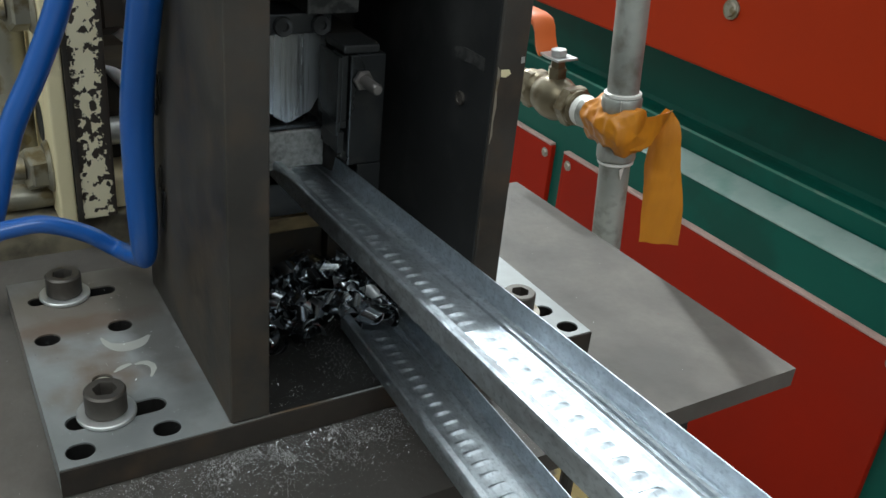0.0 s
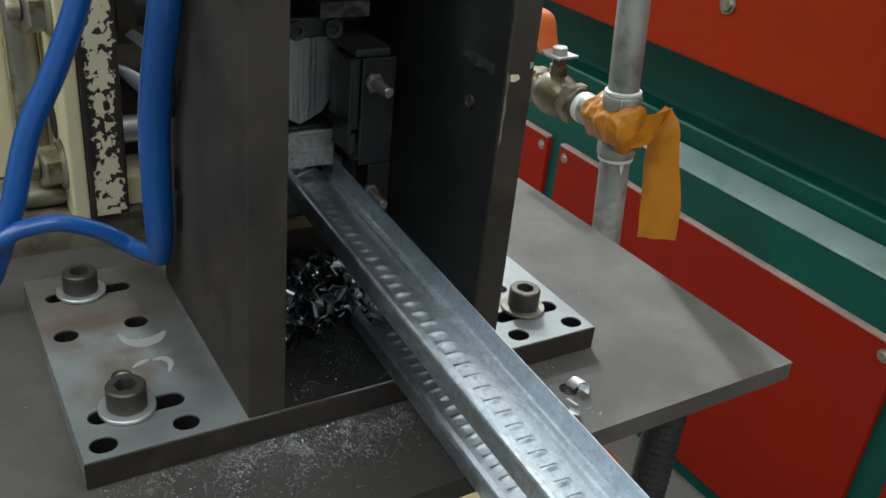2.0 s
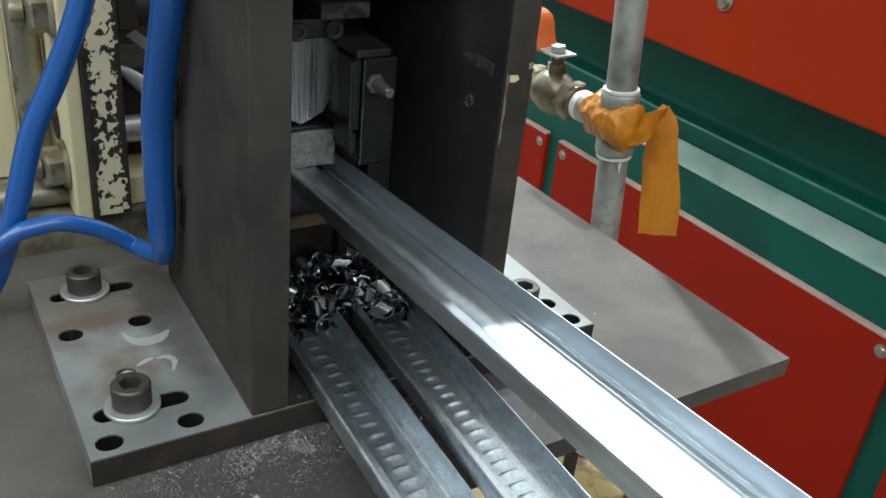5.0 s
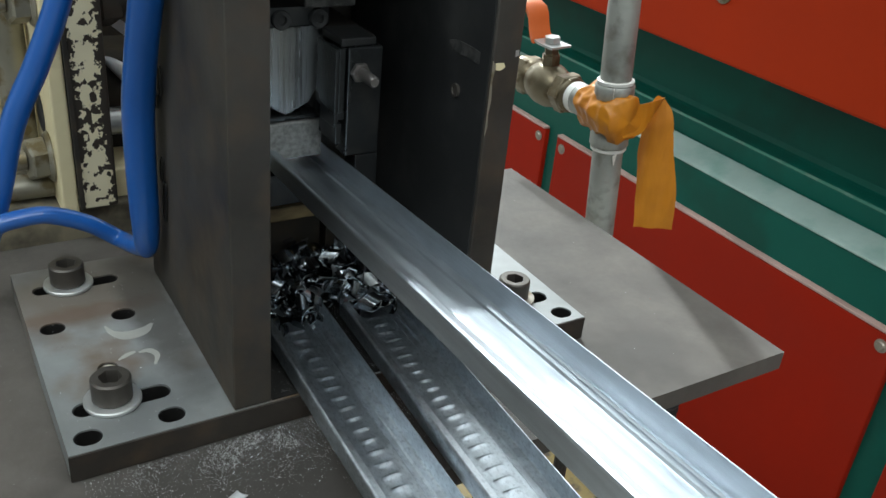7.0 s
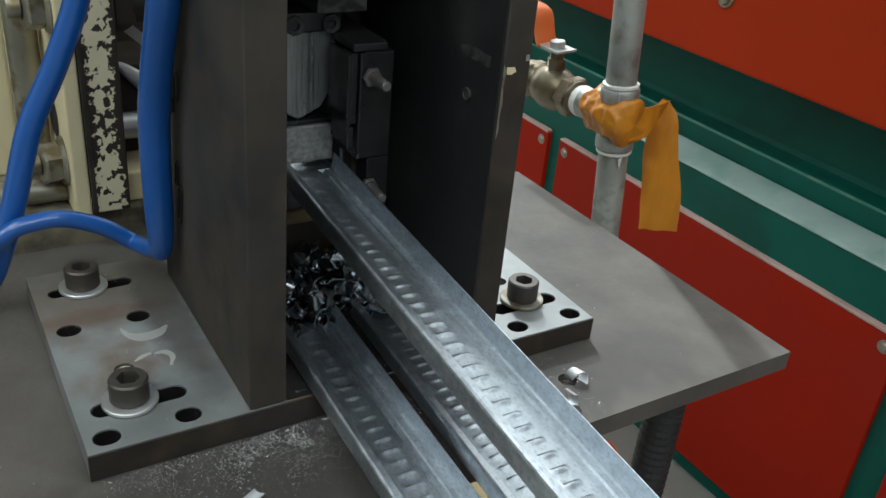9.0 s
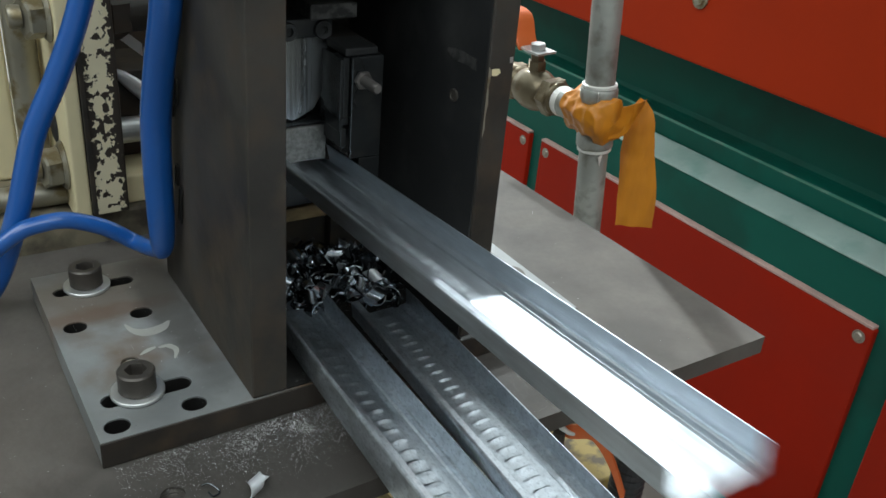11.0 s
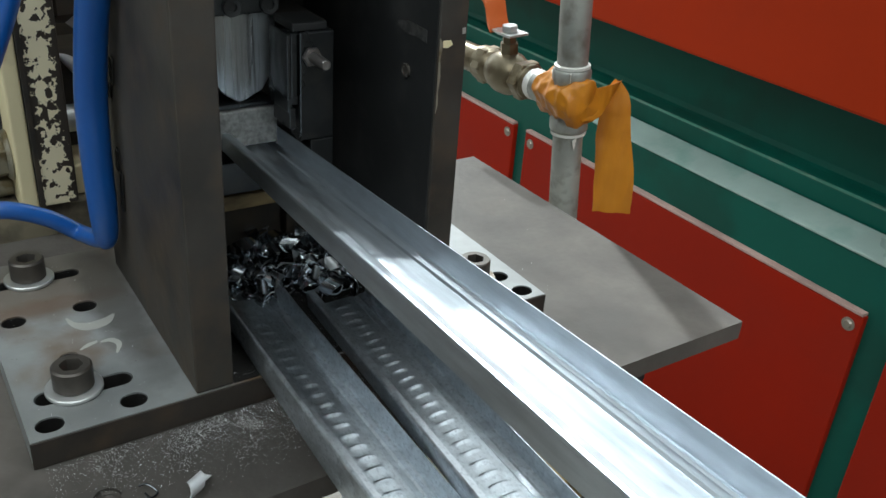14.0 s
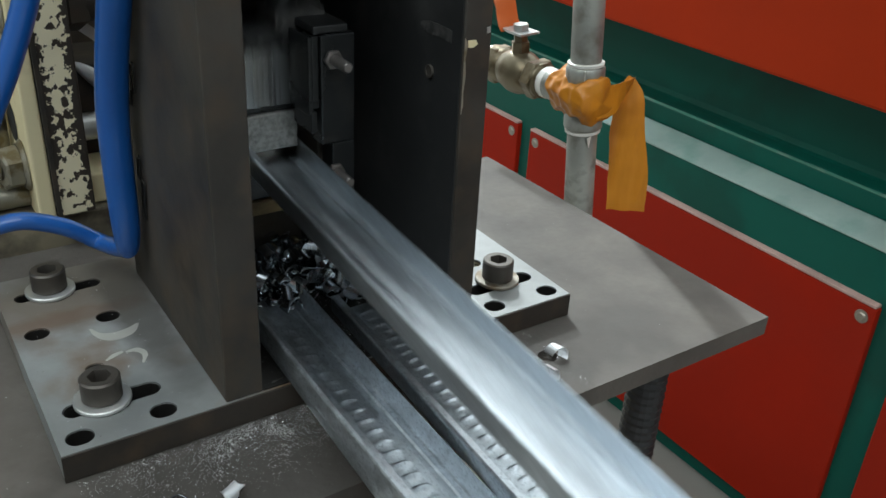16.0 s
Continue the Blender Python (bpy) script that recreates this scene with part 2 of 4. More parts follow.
def box(x0, x1, y0, y1, z0, z1, bevel=0.001, bm=None):
    b = bm or bmesh.new()
    made = bmesh.ops.create_cube(b, size=1, matrix=Matrix.LocRotScale(((x0 + x1) / 2, (y0 + y1) / 2, (z0 + z1) / 2), None, (x1 - x0, y1 - y0, z1 - z0)))
    if bevel:
        vs = set(made["verts"])
        bmesh.ops.bevel(b, geom=[e for e in b.edges if e.verts[0] in vs], offset=bevel, segments=2, profile=0.5, affect="EDGES")
    return b


def lathe(profile, n=32, bm=None, m=None):
    """Turn (radius, height) pairs about z."""
    b = bm or bmesh.new()
    rings = []
    for r, z in profile:
        ring = []
        for k in range(n):
            a = 2 * math.pi * k / n
            v = Vector((r * math.cos(a), r * math.sin(a), z))
            ring.append(b.verts.new(m @ v if m else v))
        rings.append(ring)
    for r0, r1 in zip(rings, rings[1:]):
        for k in range(n):
            b.faces.new((r0[k], r0[(k + 1) % n], r1[(k + 1) % n], r1[k]))
    if profile[0][0] > 1e-6 and profile[0] != profile[-1]:
        b.faces.new(rings[0][::-1])
        b.faces.new(rings[-1])
    bmesh.ops.remove_doubles(b, verts=b.verts, dist=1e-6)
    return b


def smooth_path(points, steps=8):
    """Catmull-Rom through points that may carry a radius as fourth number."""
    P = [np.array(p, float) for p in points]
    P = [2 * P[0] - P[1]] + P + [2 * P[-1] - P[-2]]
    out = []
    for i in range(1, len(P) - 2):
        for k in range(steps):
            t = k / steps
            a, b, c, d = P[i - 1:i + 3]
            out.append(0.5 * (2 * b + (c - a) * t + (2 * a - 5 * b + 4 * c - d) * t * t + (3 * b - a - 3 * c + d) * t ** 3))
    out.append(P[-2])
    return out


def tube(points, n=20, steps=10, bm=None, ripple=0.0):
    b = bm or bmesh.new()
    path = smooth_path(points, steps)
    rings, up = [], Vector((0.3, 0.2, 1)).normalized()
    for i, p in enumerate(path):
        q0, q1 = path[max(0, i - 1)], path[min(len(path) - 1, i + 1)]
        d = Vector((q1 - q0)[:3]).normalized()
        side = d.cross(up).normalized()
        up = side.cross(d).normalized()
        r = p[3] * (1 + (ripple if i % 2 else 0))
        rings.append([b.verts.new(Vector(p[:3]) + side * r * math.cos(2 * math.pi * k / n) + up * r * math.sin(2 * math.pi * k / n)) for k in range(n)])
    for r0, r1 in zip(rings, rings[1:]):
        for k in range(n):
            b.faces.new((r0[k], r0[(k + 1) % n], r1[(k + 1) % n], r1[k]))
    b.faces.new(rings[0][::-1])
    b.faces.new(rings[-1])
    return b


def plate_with_holes(outline, holes, z0, z1):
    """A plate with through holes; outline and holes are loops of (x, y)."""
    b = bmesh.new()
    edges = []
    for loop in [outline] + holes:
        vs = [b.verts.new((x, y, z1)) for x, y in loop]
        edges += [b.edges.new((vs[i], vs[(i + 1) % len(vs)])) for i in range(len(vs))]
    bmesh.ops.triangle_fill(b, edges=edges, use_beauty=True, normal=(0, 0, 1))
    ext = bmesh.ops.extrude_face_region(b, geom=list(b.faces))
    bmesh.ops.translate(b, vec=(0, 0, z0 - z1), verts=[v for v in ext["geom"] if isinstance(v, bmesh.types.BMVert)])
    return b


def slot(x0, x1, y, r, n=10):
    """The loop of a slot along x, its ends' centres at x0 and x1 (equal: a round hole)."""
    out = []
    for k in range(2 * n):
        a = -math.pi / 2 + math.pi * k / n
        cx = x1 if math.cos(a) > -1e-9 else x0
        out.append((cx + r * math.cos(a), y + r * math.sin(a)))
    return out


def rounded_rect(x0, x1, y0, y1, r, n=5):
    out = []
    for cx, cy, a0 in ((x1 - r, y1 - r, 0), (x0 + r, y1 - r, 90), (x0 + r, y0 + r, 180), (x1 - r, y0 + r, 270)):
        for k in range(n + 1):
            a = radians(a0 + 90 * k / n)
            out.append((cx + r * math.cos(a), cy + r * math.sin(a)))
    return out


# ---------------------------------------------------------------- the hall
def hall():
    def slab(name, mat, *ext):
        return tagged(new(name, mesh(box(*ext, bevel=0), name, mat)), kind="structure")
    slab("floor", M_FLOOR, -9, 9, -9, 11, -1.0, -0.9)
    slab("ceiling", M_CEIL, -9, 9, -9, 11, 3.6, 3.7)
    slab("wall_north", M_WALL, -9, 9, 11, 11.2, -0.9, 3.6)
    slab("wall_south", M_WALL, -9, 9, -9.2, -9, -0.9, 3.6)
    slab("wall_west", M_WALL, -9.2, -9, -9, 11, -0.9, 3.6)
    slab("wall_east", M_WALL, 9, 9.2, -9, 11, -0.9, 3.6)


# ---------------------------------------------------------------- work table and punch stand
H, HEAD = 0.02, 0.3


def work_table():
    t = base("work_table", "worn grey steel work table with drilled holes and metal dust", "table")
    holes = [slot(0.031, 0.031, -0.0426, 0.0077), slot(0.3345, 0.3345, -0.038, 0.0075)]
    out = [(-0.55, -0.091), (0.53, -0.084), (0.525, 0.303), (-0.55, 0.303)]
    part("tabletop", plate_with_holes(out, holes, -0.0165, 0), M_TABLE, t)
    for x, y in ((-0.5, -0.04), (-0.5, 0.26), (0.16, 0.26)):
        part("leg", box(x - 0.03, x + 0.03, y - 0.03, y + 0.03, -0.9, -0.017, 0.003), M_BLACKED, t)
    for h in ((0.031, -0.0426), (0.3345, -0.038)):
        prof = []
        for k in range(4):
            prof += [(0.0073, -0.002 - k * 0.003), (0.0062, -0.0035 - k * 0.003)]
        part("thread", lathe(prof + [(0.0076, -0.014), (0.0076, -0.002), (0.0073, -0.002)], 20), M_BOLT, t, at=pose(h[0], h[1], 0))


def punch_stand():
    s = base("punch_stand", "dark steel punch stand with slotted base plate and two uprights", "machine stand")
    holes = []
    for mx in (lambda x: x, lambda x: 0.385 - x):
        def sl(a, c, y, r):
            p, q = sorted((mx(a), mx(c)))
            holes.append(slot(p, q, y, r))
        sl(0.017, 0.063, 0.0395, 0.0075)
        sl(0.017, 0.066, 0.192, 0.0065)
        for x, y in ((0.064, 0.0135), (0.0135, 0.0125), (0.0155, 0.138), (0.064, 0.1385)):
            sl(x - 0.001, x + 0.001, y, 0.0075)
        sl(0.0395, 0.0395, 0.0775, 0.0068)
    part("base_plate", plate_with_holes([(0, 0), (0.385, 0), (0.385, 0.224), (0, 0.224)], holes, 0.0005, H), M_PLATE, s)
    # black linings and a sheet underneath, added so the holes look deep in shade
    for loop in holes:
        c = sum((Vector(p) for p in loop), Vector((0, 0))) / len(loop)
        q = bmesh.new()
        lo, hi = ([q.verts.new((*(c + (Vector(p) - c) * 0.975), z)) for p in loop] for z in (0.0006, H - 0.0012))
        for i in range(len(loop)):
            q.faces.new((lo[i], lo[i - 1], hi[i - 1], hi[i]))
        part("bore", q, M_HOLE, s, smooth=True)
    part("shim", box(0.003, 0.382, 0.003, 0.221, 0.0001, 0.0004, 0), M_HOLE, s, "black sheet added below to darken the holes")
    # thin dark brown skin over the plate's front face
    part("front_edge", box(-0.0004, 0.3854, -0.0012, 0.0006, 0.0006, H - 0.0006, 0.0004), M_FOREDGE, s, "dark brown front edge")
    # thin black sheet covering the base plate between the uprights
    part("oily_floor_plate", box(0.1256, 0.2698, 0.0008, 0.22, H + 0.0002, H + 0.0012, 0), M_HOLE, s, "black sheet between the uprights, strewn with metal dust")
    part("upright", box(0.1, 0.125, 0.0, 0.19, H + 0.0005, HEAD - 0.0005, 0.0012), M_BLACKED, s)
    part("top_plate", box(0.1005, 0.385, 0.07, 0.224, HEAD, HEAD + 0.03, 0.0015), M_BLACKED, s)
    # darker skin: the shade inside the stand is put into its colour
    part("inner_face", box(0.2688, 0.2699, 0.0045, 0.2, H + 0.0015, HEAD - 0.002, 0), M_LINER, s, "inner face with its shade painted in")
    part("upright", box(0.27, 0.2908, 0.003, 0.205, H + 0.0005, HEAD - 0.0005, 0.0012), M_BLACKED, s)
    for y, z, w, h in ((0.131, 0.196, 0.0042, 0.011), (0.143, 0.179, 0.003, 0.006), (0.141, 0.129, 0.003, 0.01), (0.137, 0.106, 0.004, 0.017)):
        # slots laid on the face; their depth is only dark colour
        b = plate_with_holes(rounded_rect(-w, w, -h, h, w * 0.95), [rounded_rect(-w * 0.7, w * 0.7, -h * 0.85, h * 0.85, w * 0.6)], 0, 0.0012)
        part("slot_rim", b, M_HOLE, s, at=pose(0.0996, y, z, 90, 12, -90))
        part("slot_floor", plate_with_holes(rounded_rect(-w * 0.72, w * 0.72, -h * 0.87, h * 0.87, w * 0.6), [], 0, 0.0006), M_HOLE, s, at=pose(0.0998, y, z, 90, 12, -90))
    # weld lump, scar and two plugged bores on the inner face of the far upright
    b = bmesh.new()
    bmesh.ops.create_icosphere(b, subdivisions=3, radius=0.009)
    for v in b.verts:
        v.co *= 1 + 0.25 * noise.noise(v.co * 180)
        v.co.z *= 0.35
    part("weld_lump", b, M_DIE, s, smooth=True, at=pose(0.2686, 0.0665, 0.05, 0, -90, 0))
    part("cap_screw", lathe([(0.0001, 0.0012), (0.0028, 0.0012), (0.003, 0.0018), (0.0046, 0.0018), (0.0046, -0.002)], 20), M_BOLT, s, at=pose(0.2687, 0.0385, 0.205, 0, -90, 0))
    b = bmesh.new()
    pts = [(0, 0.0015), (0.010, 0.004), (0.022, 0.0042), (0.036, 0.0035), (0.036, -0.0045), (0.02, -0.0038), (0.008, -0.005), (0, -0.003)]
    fs = b.faces.new([b.verts.new((x, y, 0)) for x, y in pts])
    bmesh.ops.translate(b, verts=[v for v in bmesh.ops.extrude_face_region(b, geom=[fs])["geom"] if isinstance(v, bmesh.types.BMVert)], vec=(0, 0, 0.0006))
    part("scraped_mark", b, M_SCAR, s, at=Matrix(((0, 0, -1, 0.2687), (-1, 0, 0, 0.051), (0, 1, 0, 0.234), (0, 0, 0, 1))))
    def flat(name, pts, mat, m, th=0.0004):
        q = bmesh.new()
        fc = q.faces.new([q.verts.new((x, y, 0)) for x, y in pts])
        bmesh.ops.translate(q, verts=[v for v in bmesh.ops.extrude_face_region(q, geom=[fc])["geom"] if isinstance(v, bmesh.types.BMVert)], vec=(0, 0, th))
        part(name, q, mat, s, at=m)
    for line in (((0.0484, 0.1268, 0.001), (0.0515, 0.1165, 0.004), (0.0597, 0.1098, 0.0075), (0.071, 0.1112, 0.0065), (0.0795, 0.1185, 0.0015)),
                 ((0.0478, 0.083, 0.0008), (0.0545, 0.0868, 0.0028), (0.0602, 0.0885, 0.0016)),
                 ((0.062, 0.0868, 0.001), (0.069, 0.0862, 0.0035), (0.0725, 0.079, 0.003), (0.0685, 0.069, 0.0008))):
        path = smooth_path([(x, y, 0, w) for x, y, w in line], 6)
        out, inn = [], []
        for i, p in enumerate(path):
            d = path[min(i + 1, len(path) - 1)] - path[max(i - 1, 0)]
            nn = np.array((-d[1], d[0])) / (np.hypot(d[0], d[1]) + 1e-9) * (p[3] * 0.68 + 0.0004 * noise.noise(Vector((p[0] * 400, p[1] * 400, 0))))
            out.append((p[0] + nn[0], p[1] + nn[1]))
            inn.append((p[0] - nn[0], p[1] - nn[1]))
        flat("rubbed_mark", out + inn[::-1], M_RUBMARK, pose(0, 0, H + 0.0001), 0.0002)
    face = pose(0, 0.0028, 0, 90, 0, 0)
    flat("worn_edge", [(0.2702, 0.236), (0.2726, 0.232), (0.2713, 0.222), (0.2722, 0.21), (0.2711, 0.201), (0.2716, 0.192), (0.2702, 0.186)], M_NUT, face)
    flat("paint_chip", [(0.2725, 0.234), (0.2785, 0.2338), (0.28, 0.231), (0.2765, 0.229), (0.273, 0.2295)], M_CREAM, face)
    flat("paint_chip", [(0.2865, 0.241), (0.289, 0.2412), (0.2893, 0.2375), (0.2868, 0.237)], M_WASHER, face)
    for tx in (0.0395, 0.3455):
        prof = []
        for k in range(4):
            prof += [(0.0067, H - 0.002 - k * 0.003), (0.0056, H - 0.0035 - k * 0.003)]
        part("thread", lathe(prof + [(0.0069, H - 0.014), (0.0069, H - 0.002), (0.0067, H - 0.002)], 20), M_NUT, s, at=pose(tx, 0.0775, 0))
    return s


def socket_bolt():
    """A socket head cap screw on its washer, its base at the origin."""
    t = base("socket_head_bolt", "black socket head bolt on a zinc washer clamping the plate", "bolt", group="clamping bolts")
    R, z0, z1 = 0.0125, 0.0032, 0.0192
    b = bmesh.new()
    n = 36
    rings = []
    prof = [(R - 0.0006, z0), (R, z0 + 0.0006), (R, z1 - 0.0012), (R - 0.0012, z1)]
    for r, z in prof:
        rings.append([b.verts.new((r * math.cos(2 * math.pi * k / n), r * math.sin(2 * math.pi * k / n), z)) for k in range(n)])
    hexr = []
    for k in range(n):
        a = 2 * math.pi * k / n
        s = ((a + 0.3) % (math.pi / 3)) - math.pi / 6
        hexr.append(0.0062 / math.cos(s))
    for zz, f in ((z1, 1.06), (z1 - 0.0008, 1.0), (z1 - 0.009, 1.0)):
        rings.append([b.verts.new((f * hexr[k] * math.cos(2 * math.pi * k / n), f * hexr[k] * math.sin(2 * math.pi * k / n), zz)) for k in range(n)])
    for r0, r1 in zip(rings, rings[1:]):
        for k in range(n):
            b.faces.new((r0[k], r0[(k + 1) % n], r1[(k + 1) % n], r1[k]))
    b.faces.new(rings[-1])
    part("head", b, M_BOLT, t, smooth=True)
    part("washer", lathe([(0.0088, 0.0), (0.0172, 0.0), (0.0178, 0.0006), (0.0178, 0.0024), (0.0172, 0.003), (0.0088, 0.003), (0.0088, 0.0)], 40), M_WASHER, t, "bright zinc washer", smooth=True)
    return t


# ---------------------------------------------------------------- die and punch
DY = 0.135


def die():
    t = base("cutting_die", "oily steel cutting die with side plate, studs and rough front face", "die")
    b = box(0.166, 0.2165, DY, DY + 0.045, 0.1265, 0.1555, 0.0015)
    bmesh.ops.subdivide_edges(b, edges=b.edges, cuts=3, use_grid_fill=True)
    for v in b.verts:
        if v.co.y < DY + 0.004:
            v.co.y += 0.002 * noise.noise(v.co * 130)
            v.co.z += 0.0012 * noise.noise(v.co * 90 + Vector((3, 1, 2)))
    part("upper_block", b, M_DIEFACE, t, "rough pale grey front face")
    part("cap_strip", box(0.168, 0.2155, DY + 0.002, DY + 0.045, 0.156, 0.1595, 0.0008), M_DIE, t)
    part("lower_block", box(0.15, 0.2235, DY + 0.003, DY + 0.06, 0.0875, 0.1135, 0.001), M_DIE, t)
    part("side_plate", box(0.219, 0.2455, 0.1, 0.118, 0.139, 0.2185, 0.0012), M_DIE, t)
    part("side_plate_leg", box(0.2275, 0.2455, 0.1, 0.118, 0.088, 0.1388, 0.0008), M_DIE, t)
    part("side_shoulder", box(0.2135, 0.2186, 0.1025, 0.118, 0.166, 0.218, 0.0008), M_DIE, t)
    part("side_step", box(0.2145, 0.241, 0.102, 0.135, 0.2188, 0.2245, 0.001), M_LINER, t)
    part("guide_bar", box(0.2095, 0.2128, 0.1, 0.132, 0.162, 0.218, 0.0008), M_DIE, t)
    part("key", box(0.2105, 0.2152, 0.099, 0.128, 0.15, 0.165, 0.0006), M_DIE, t)
    part("back_block", box(0.2245, 0.2485, 0.119, 0.2, 0.088, 0.221, 0.001), M_BLACKED, t)
    part("rear_plate", box(0.1265, 0.288, 0.207, 0.217, 0.126, HEAD - 0.0005, 0.001), M_BLACKED, t)
    part("rear_plate", box(0.1265, 0.288, 0.207, 0.217, H + 0.0013, 0.099, 0.001), M_BLACKED, t)
    part("die_foot", box(0.2235, 0.265, DY + 0.003, DY + 0.06, H + 0.0013, 0.0875, 0.001), M_BLACKED, t)
    part("die_foot", box(0.1265, 0.16, DY + 0.02, DY + 0.06, H + 0.0013, 0.0875, 0.001), M_BLACKED, t)
    for x, z in ((0.2275, 0.2015), (0.229, 0.117)):
        st = part("stud", lathe([(0.0001, 0.0), (0.0036, 0.0), (0.004, 0.0006), (0.004, 0.0225), (0.003, 0.024), (0.0001, 0.024)], 18), M_STUD, t, smooth=True, at=pose(x, 0.0995, z, 90, 0, 0))
        nb = lathe([(0.0041, 0.0), (0.0068, 0.0), (0.0072, 0.0005), (0.0072, 0.003), (0.0066, 0.0036), (0.0041, 0.0036), (0.0041, 0.0)], 6)
        part("nut", nb, M_STUD, st)
    w = tagged(new("wooden_spacer", mesh(box(0.1605, 0.2228, DY + 0.0, DY + 0.06, 0.0755, 0.087, 0.0012), "wooden_spacer", M_WOOD)), "oil-stained pale wooden spacer under the die", "wood block")
    b = tagged(new("spacer_bar", mesh(box(0.1605, 0.2228, DY + 0.012, DY + 0.058, H + 0.0013, 0.0753, 0.001), "spacer_bar", M_BLACKED)), "black steel bar carrying the wooden spacer", "steel bar")


def punch():
    t = base("punch", "bright steel punch blade bolted under a dark ram", "punch", pose(0, 0, 0))
    b = bmesh.new()
    y0, y1 = DY + 0.004, DY + 0.024
    outline = [(0.168, 0.2245), (0.2178, 0.2245), (0.2186, 0.187), (0.2075, 0.168), (0.1925, 0.1605), (0.1885, 0.1595), (0.176, 0.168), (0.168, 0.18)]
    f = b.faces.new([b.verts.new((x, y0, z)) for x, z in outline])
    ex = bmesh.ops.extrude_face_region(b, geom=[f])
    bmesh.ops.translate(b, verts=[v for v in ex["geom"] if isinstance(v, bmesh.types.BMVert)], vec=(0, y1 - y0, 0))
    bmesh.ops.bevel(b, geom=list(b.edges), offset=0.0008, segments=1, affect="EDGES")
    part("blade", b, M_PUNCH, t, "bright scored blade")
    part("holder", box(0.164, 0.2205, DY + 0.001, DY + 0.035, 0.2245, 0.2385, 0.0012), M_DIE, t)
    part("ram_foot", box(0.2, 0.238, DY - 0.004, DY + 0.03, 0.2385, 0.25, 0.0012), M_SCAR, t)
    part("ram", lathe([(0.0001, 0.2505), (0.0105, 0.2505), (0.0115, 0.2515), (0.0115, HEAD - 0.002), (0.0001, HEAD - 0.002)], 28), M_DIE, t, smooth=True, at=pose(0.214, DY + 0.018, 0))
    for x in (0.184, 0.2115):
        part("bolt", lathe([(0.0001, 0.0), (0.0035, 0.0), (0.0035, 0.003), (0.0062, 0.0035), (0.0068, 0.0028), (0.0068, -0.004)], 24), M_LINER, t, smooth=True, at=pose(x, DY + 0.0005, 0.2305, 90, 0, 0))
    return t


# ---------------------------------------------------------------- steel channels
W, FL, LIP, TH = 0.0461, 0.0137, 0.0052, 0.0007
LENGTH, PITCH = 4.3, 0.01057
BUMP = (-0.0062, 0.0066)


def section():
    h = W / 2
    return [(-h + LIP, FL - 0.0006), (-h + 0.0012, FL), (-h + 0.0003, FL - 0.0004), (-h, FL - 0.0014), (-h, 0.0014), (-h + 0.0014, 0),
            (BUMP[0], 0), (BUMP[1], 0), (h - 0.0112, 0), (h - 0.0102, -0.0011), (h - 0.0064, -0.0011), (h - 0.0054, 0),
            (h - 0.0016, 0), (h - 0.0003, 0.0006), (h, 0.0018), (h + 0.0003, FL - 0.001), (h + 0.0003, FL)]


# the swelling of a louvre along the strip, as (metres, share of its height), and across it
SWELL = ((0, 0), (0.001, 0.22), (0.0023, 0.75), (0.0034, 1.0), (0.0041, 0.85), (0.0044, 0.5))
ACROSS = ((0, 0), (0.12, 0.25), (0.3, 0.85), (0.5, 1.0), (0.7, 0.85), (0.88, 0.25), (1, 0))
RISE, SLIT = 0.001, 0.0008


def strip_mesh(name, i0, i1, louvres=False):
    """One band of the rolled section, from point i0 to i1; its front end at y = 0, its length along +y."""
    b = bmesh.new()
    full = section()
    sec = full[i0:i1 + 1]
    n, cut = len(sec), 6 - i0
    off = []
    for i in range(i0, i1 + 1):
        p, q = full[max(0, i - 1)], full[min(len(full) - 1, i + 1)]
        d = Vector((q[0] - p[0], q[1] - p[1])).normalized()
        off.append((d.y * TH, -d.x * TH))
    top = [[b.verts.new((x, yy, z)) for x, z in sec] for yy in (0, LENGTH)]
    bot = [[b.verts.new((x + ox, yy, z + oz)) for (x, z), (ox, oz) in zip(sec, off)] for yy in (0, LENGTH)]
    for i in range(n - 1):
        if not (louvres and i == cut):
            b.faces.new((top[0][i], top[0][i + 1], top[1][i + 1], top[1][i]))
        b.faces.new((bot[0][i], bot[1][i], bot[1][i + 1], bot[0][i + 1]))
        for j in (0, 1):
            b.faces.new((top[j][i], bot[j][i], bot[j][i + 1], top[j][i + 1]))
    if not louvres:
        for i in (0, n - 1):
            b.faces.new((top[0][i], top[1][i], bot[1][i], bot[0][i]))
        return mesh(b, name, M_ZINC)
    # a row of rounded louvres pressed up out of the web, each open at its rear
    x0, wide = BUMP[0], BUMP[1] - BUMP[0]

    def line(y, f):
        return [b.verts.new((x0 + u * wide, y, RISE * f * g)) for u, g in ACROSS]
    last = line(0, 0)
    y = 0.0035
    while y < LENGTH - 0.012:
        for k, (dy, f) in enumerate(SWELL):
            row = line(y + dy, f)
            for i in range(len(row) - 1):
                b.faces.new((last[i], last[i + 1], row[i + 1], row[i])).smooth = True
            last = row
        rear = line(y + SWELL[-1][0] + SLIT, 0)
        for i in (0, len(rear) - 2):
            b.faces.new((last[i], last[i + 1], rear[i + 1], rear[i]))
        last = rear
        y += PITCH
    row = line(LENGTH, 0)
    for i in range(len(row) - 1):
        b.faces.new((last[i], last[i + 1], row[i + 1], row[i]))
    return mesh(b, name, M_ZINC)


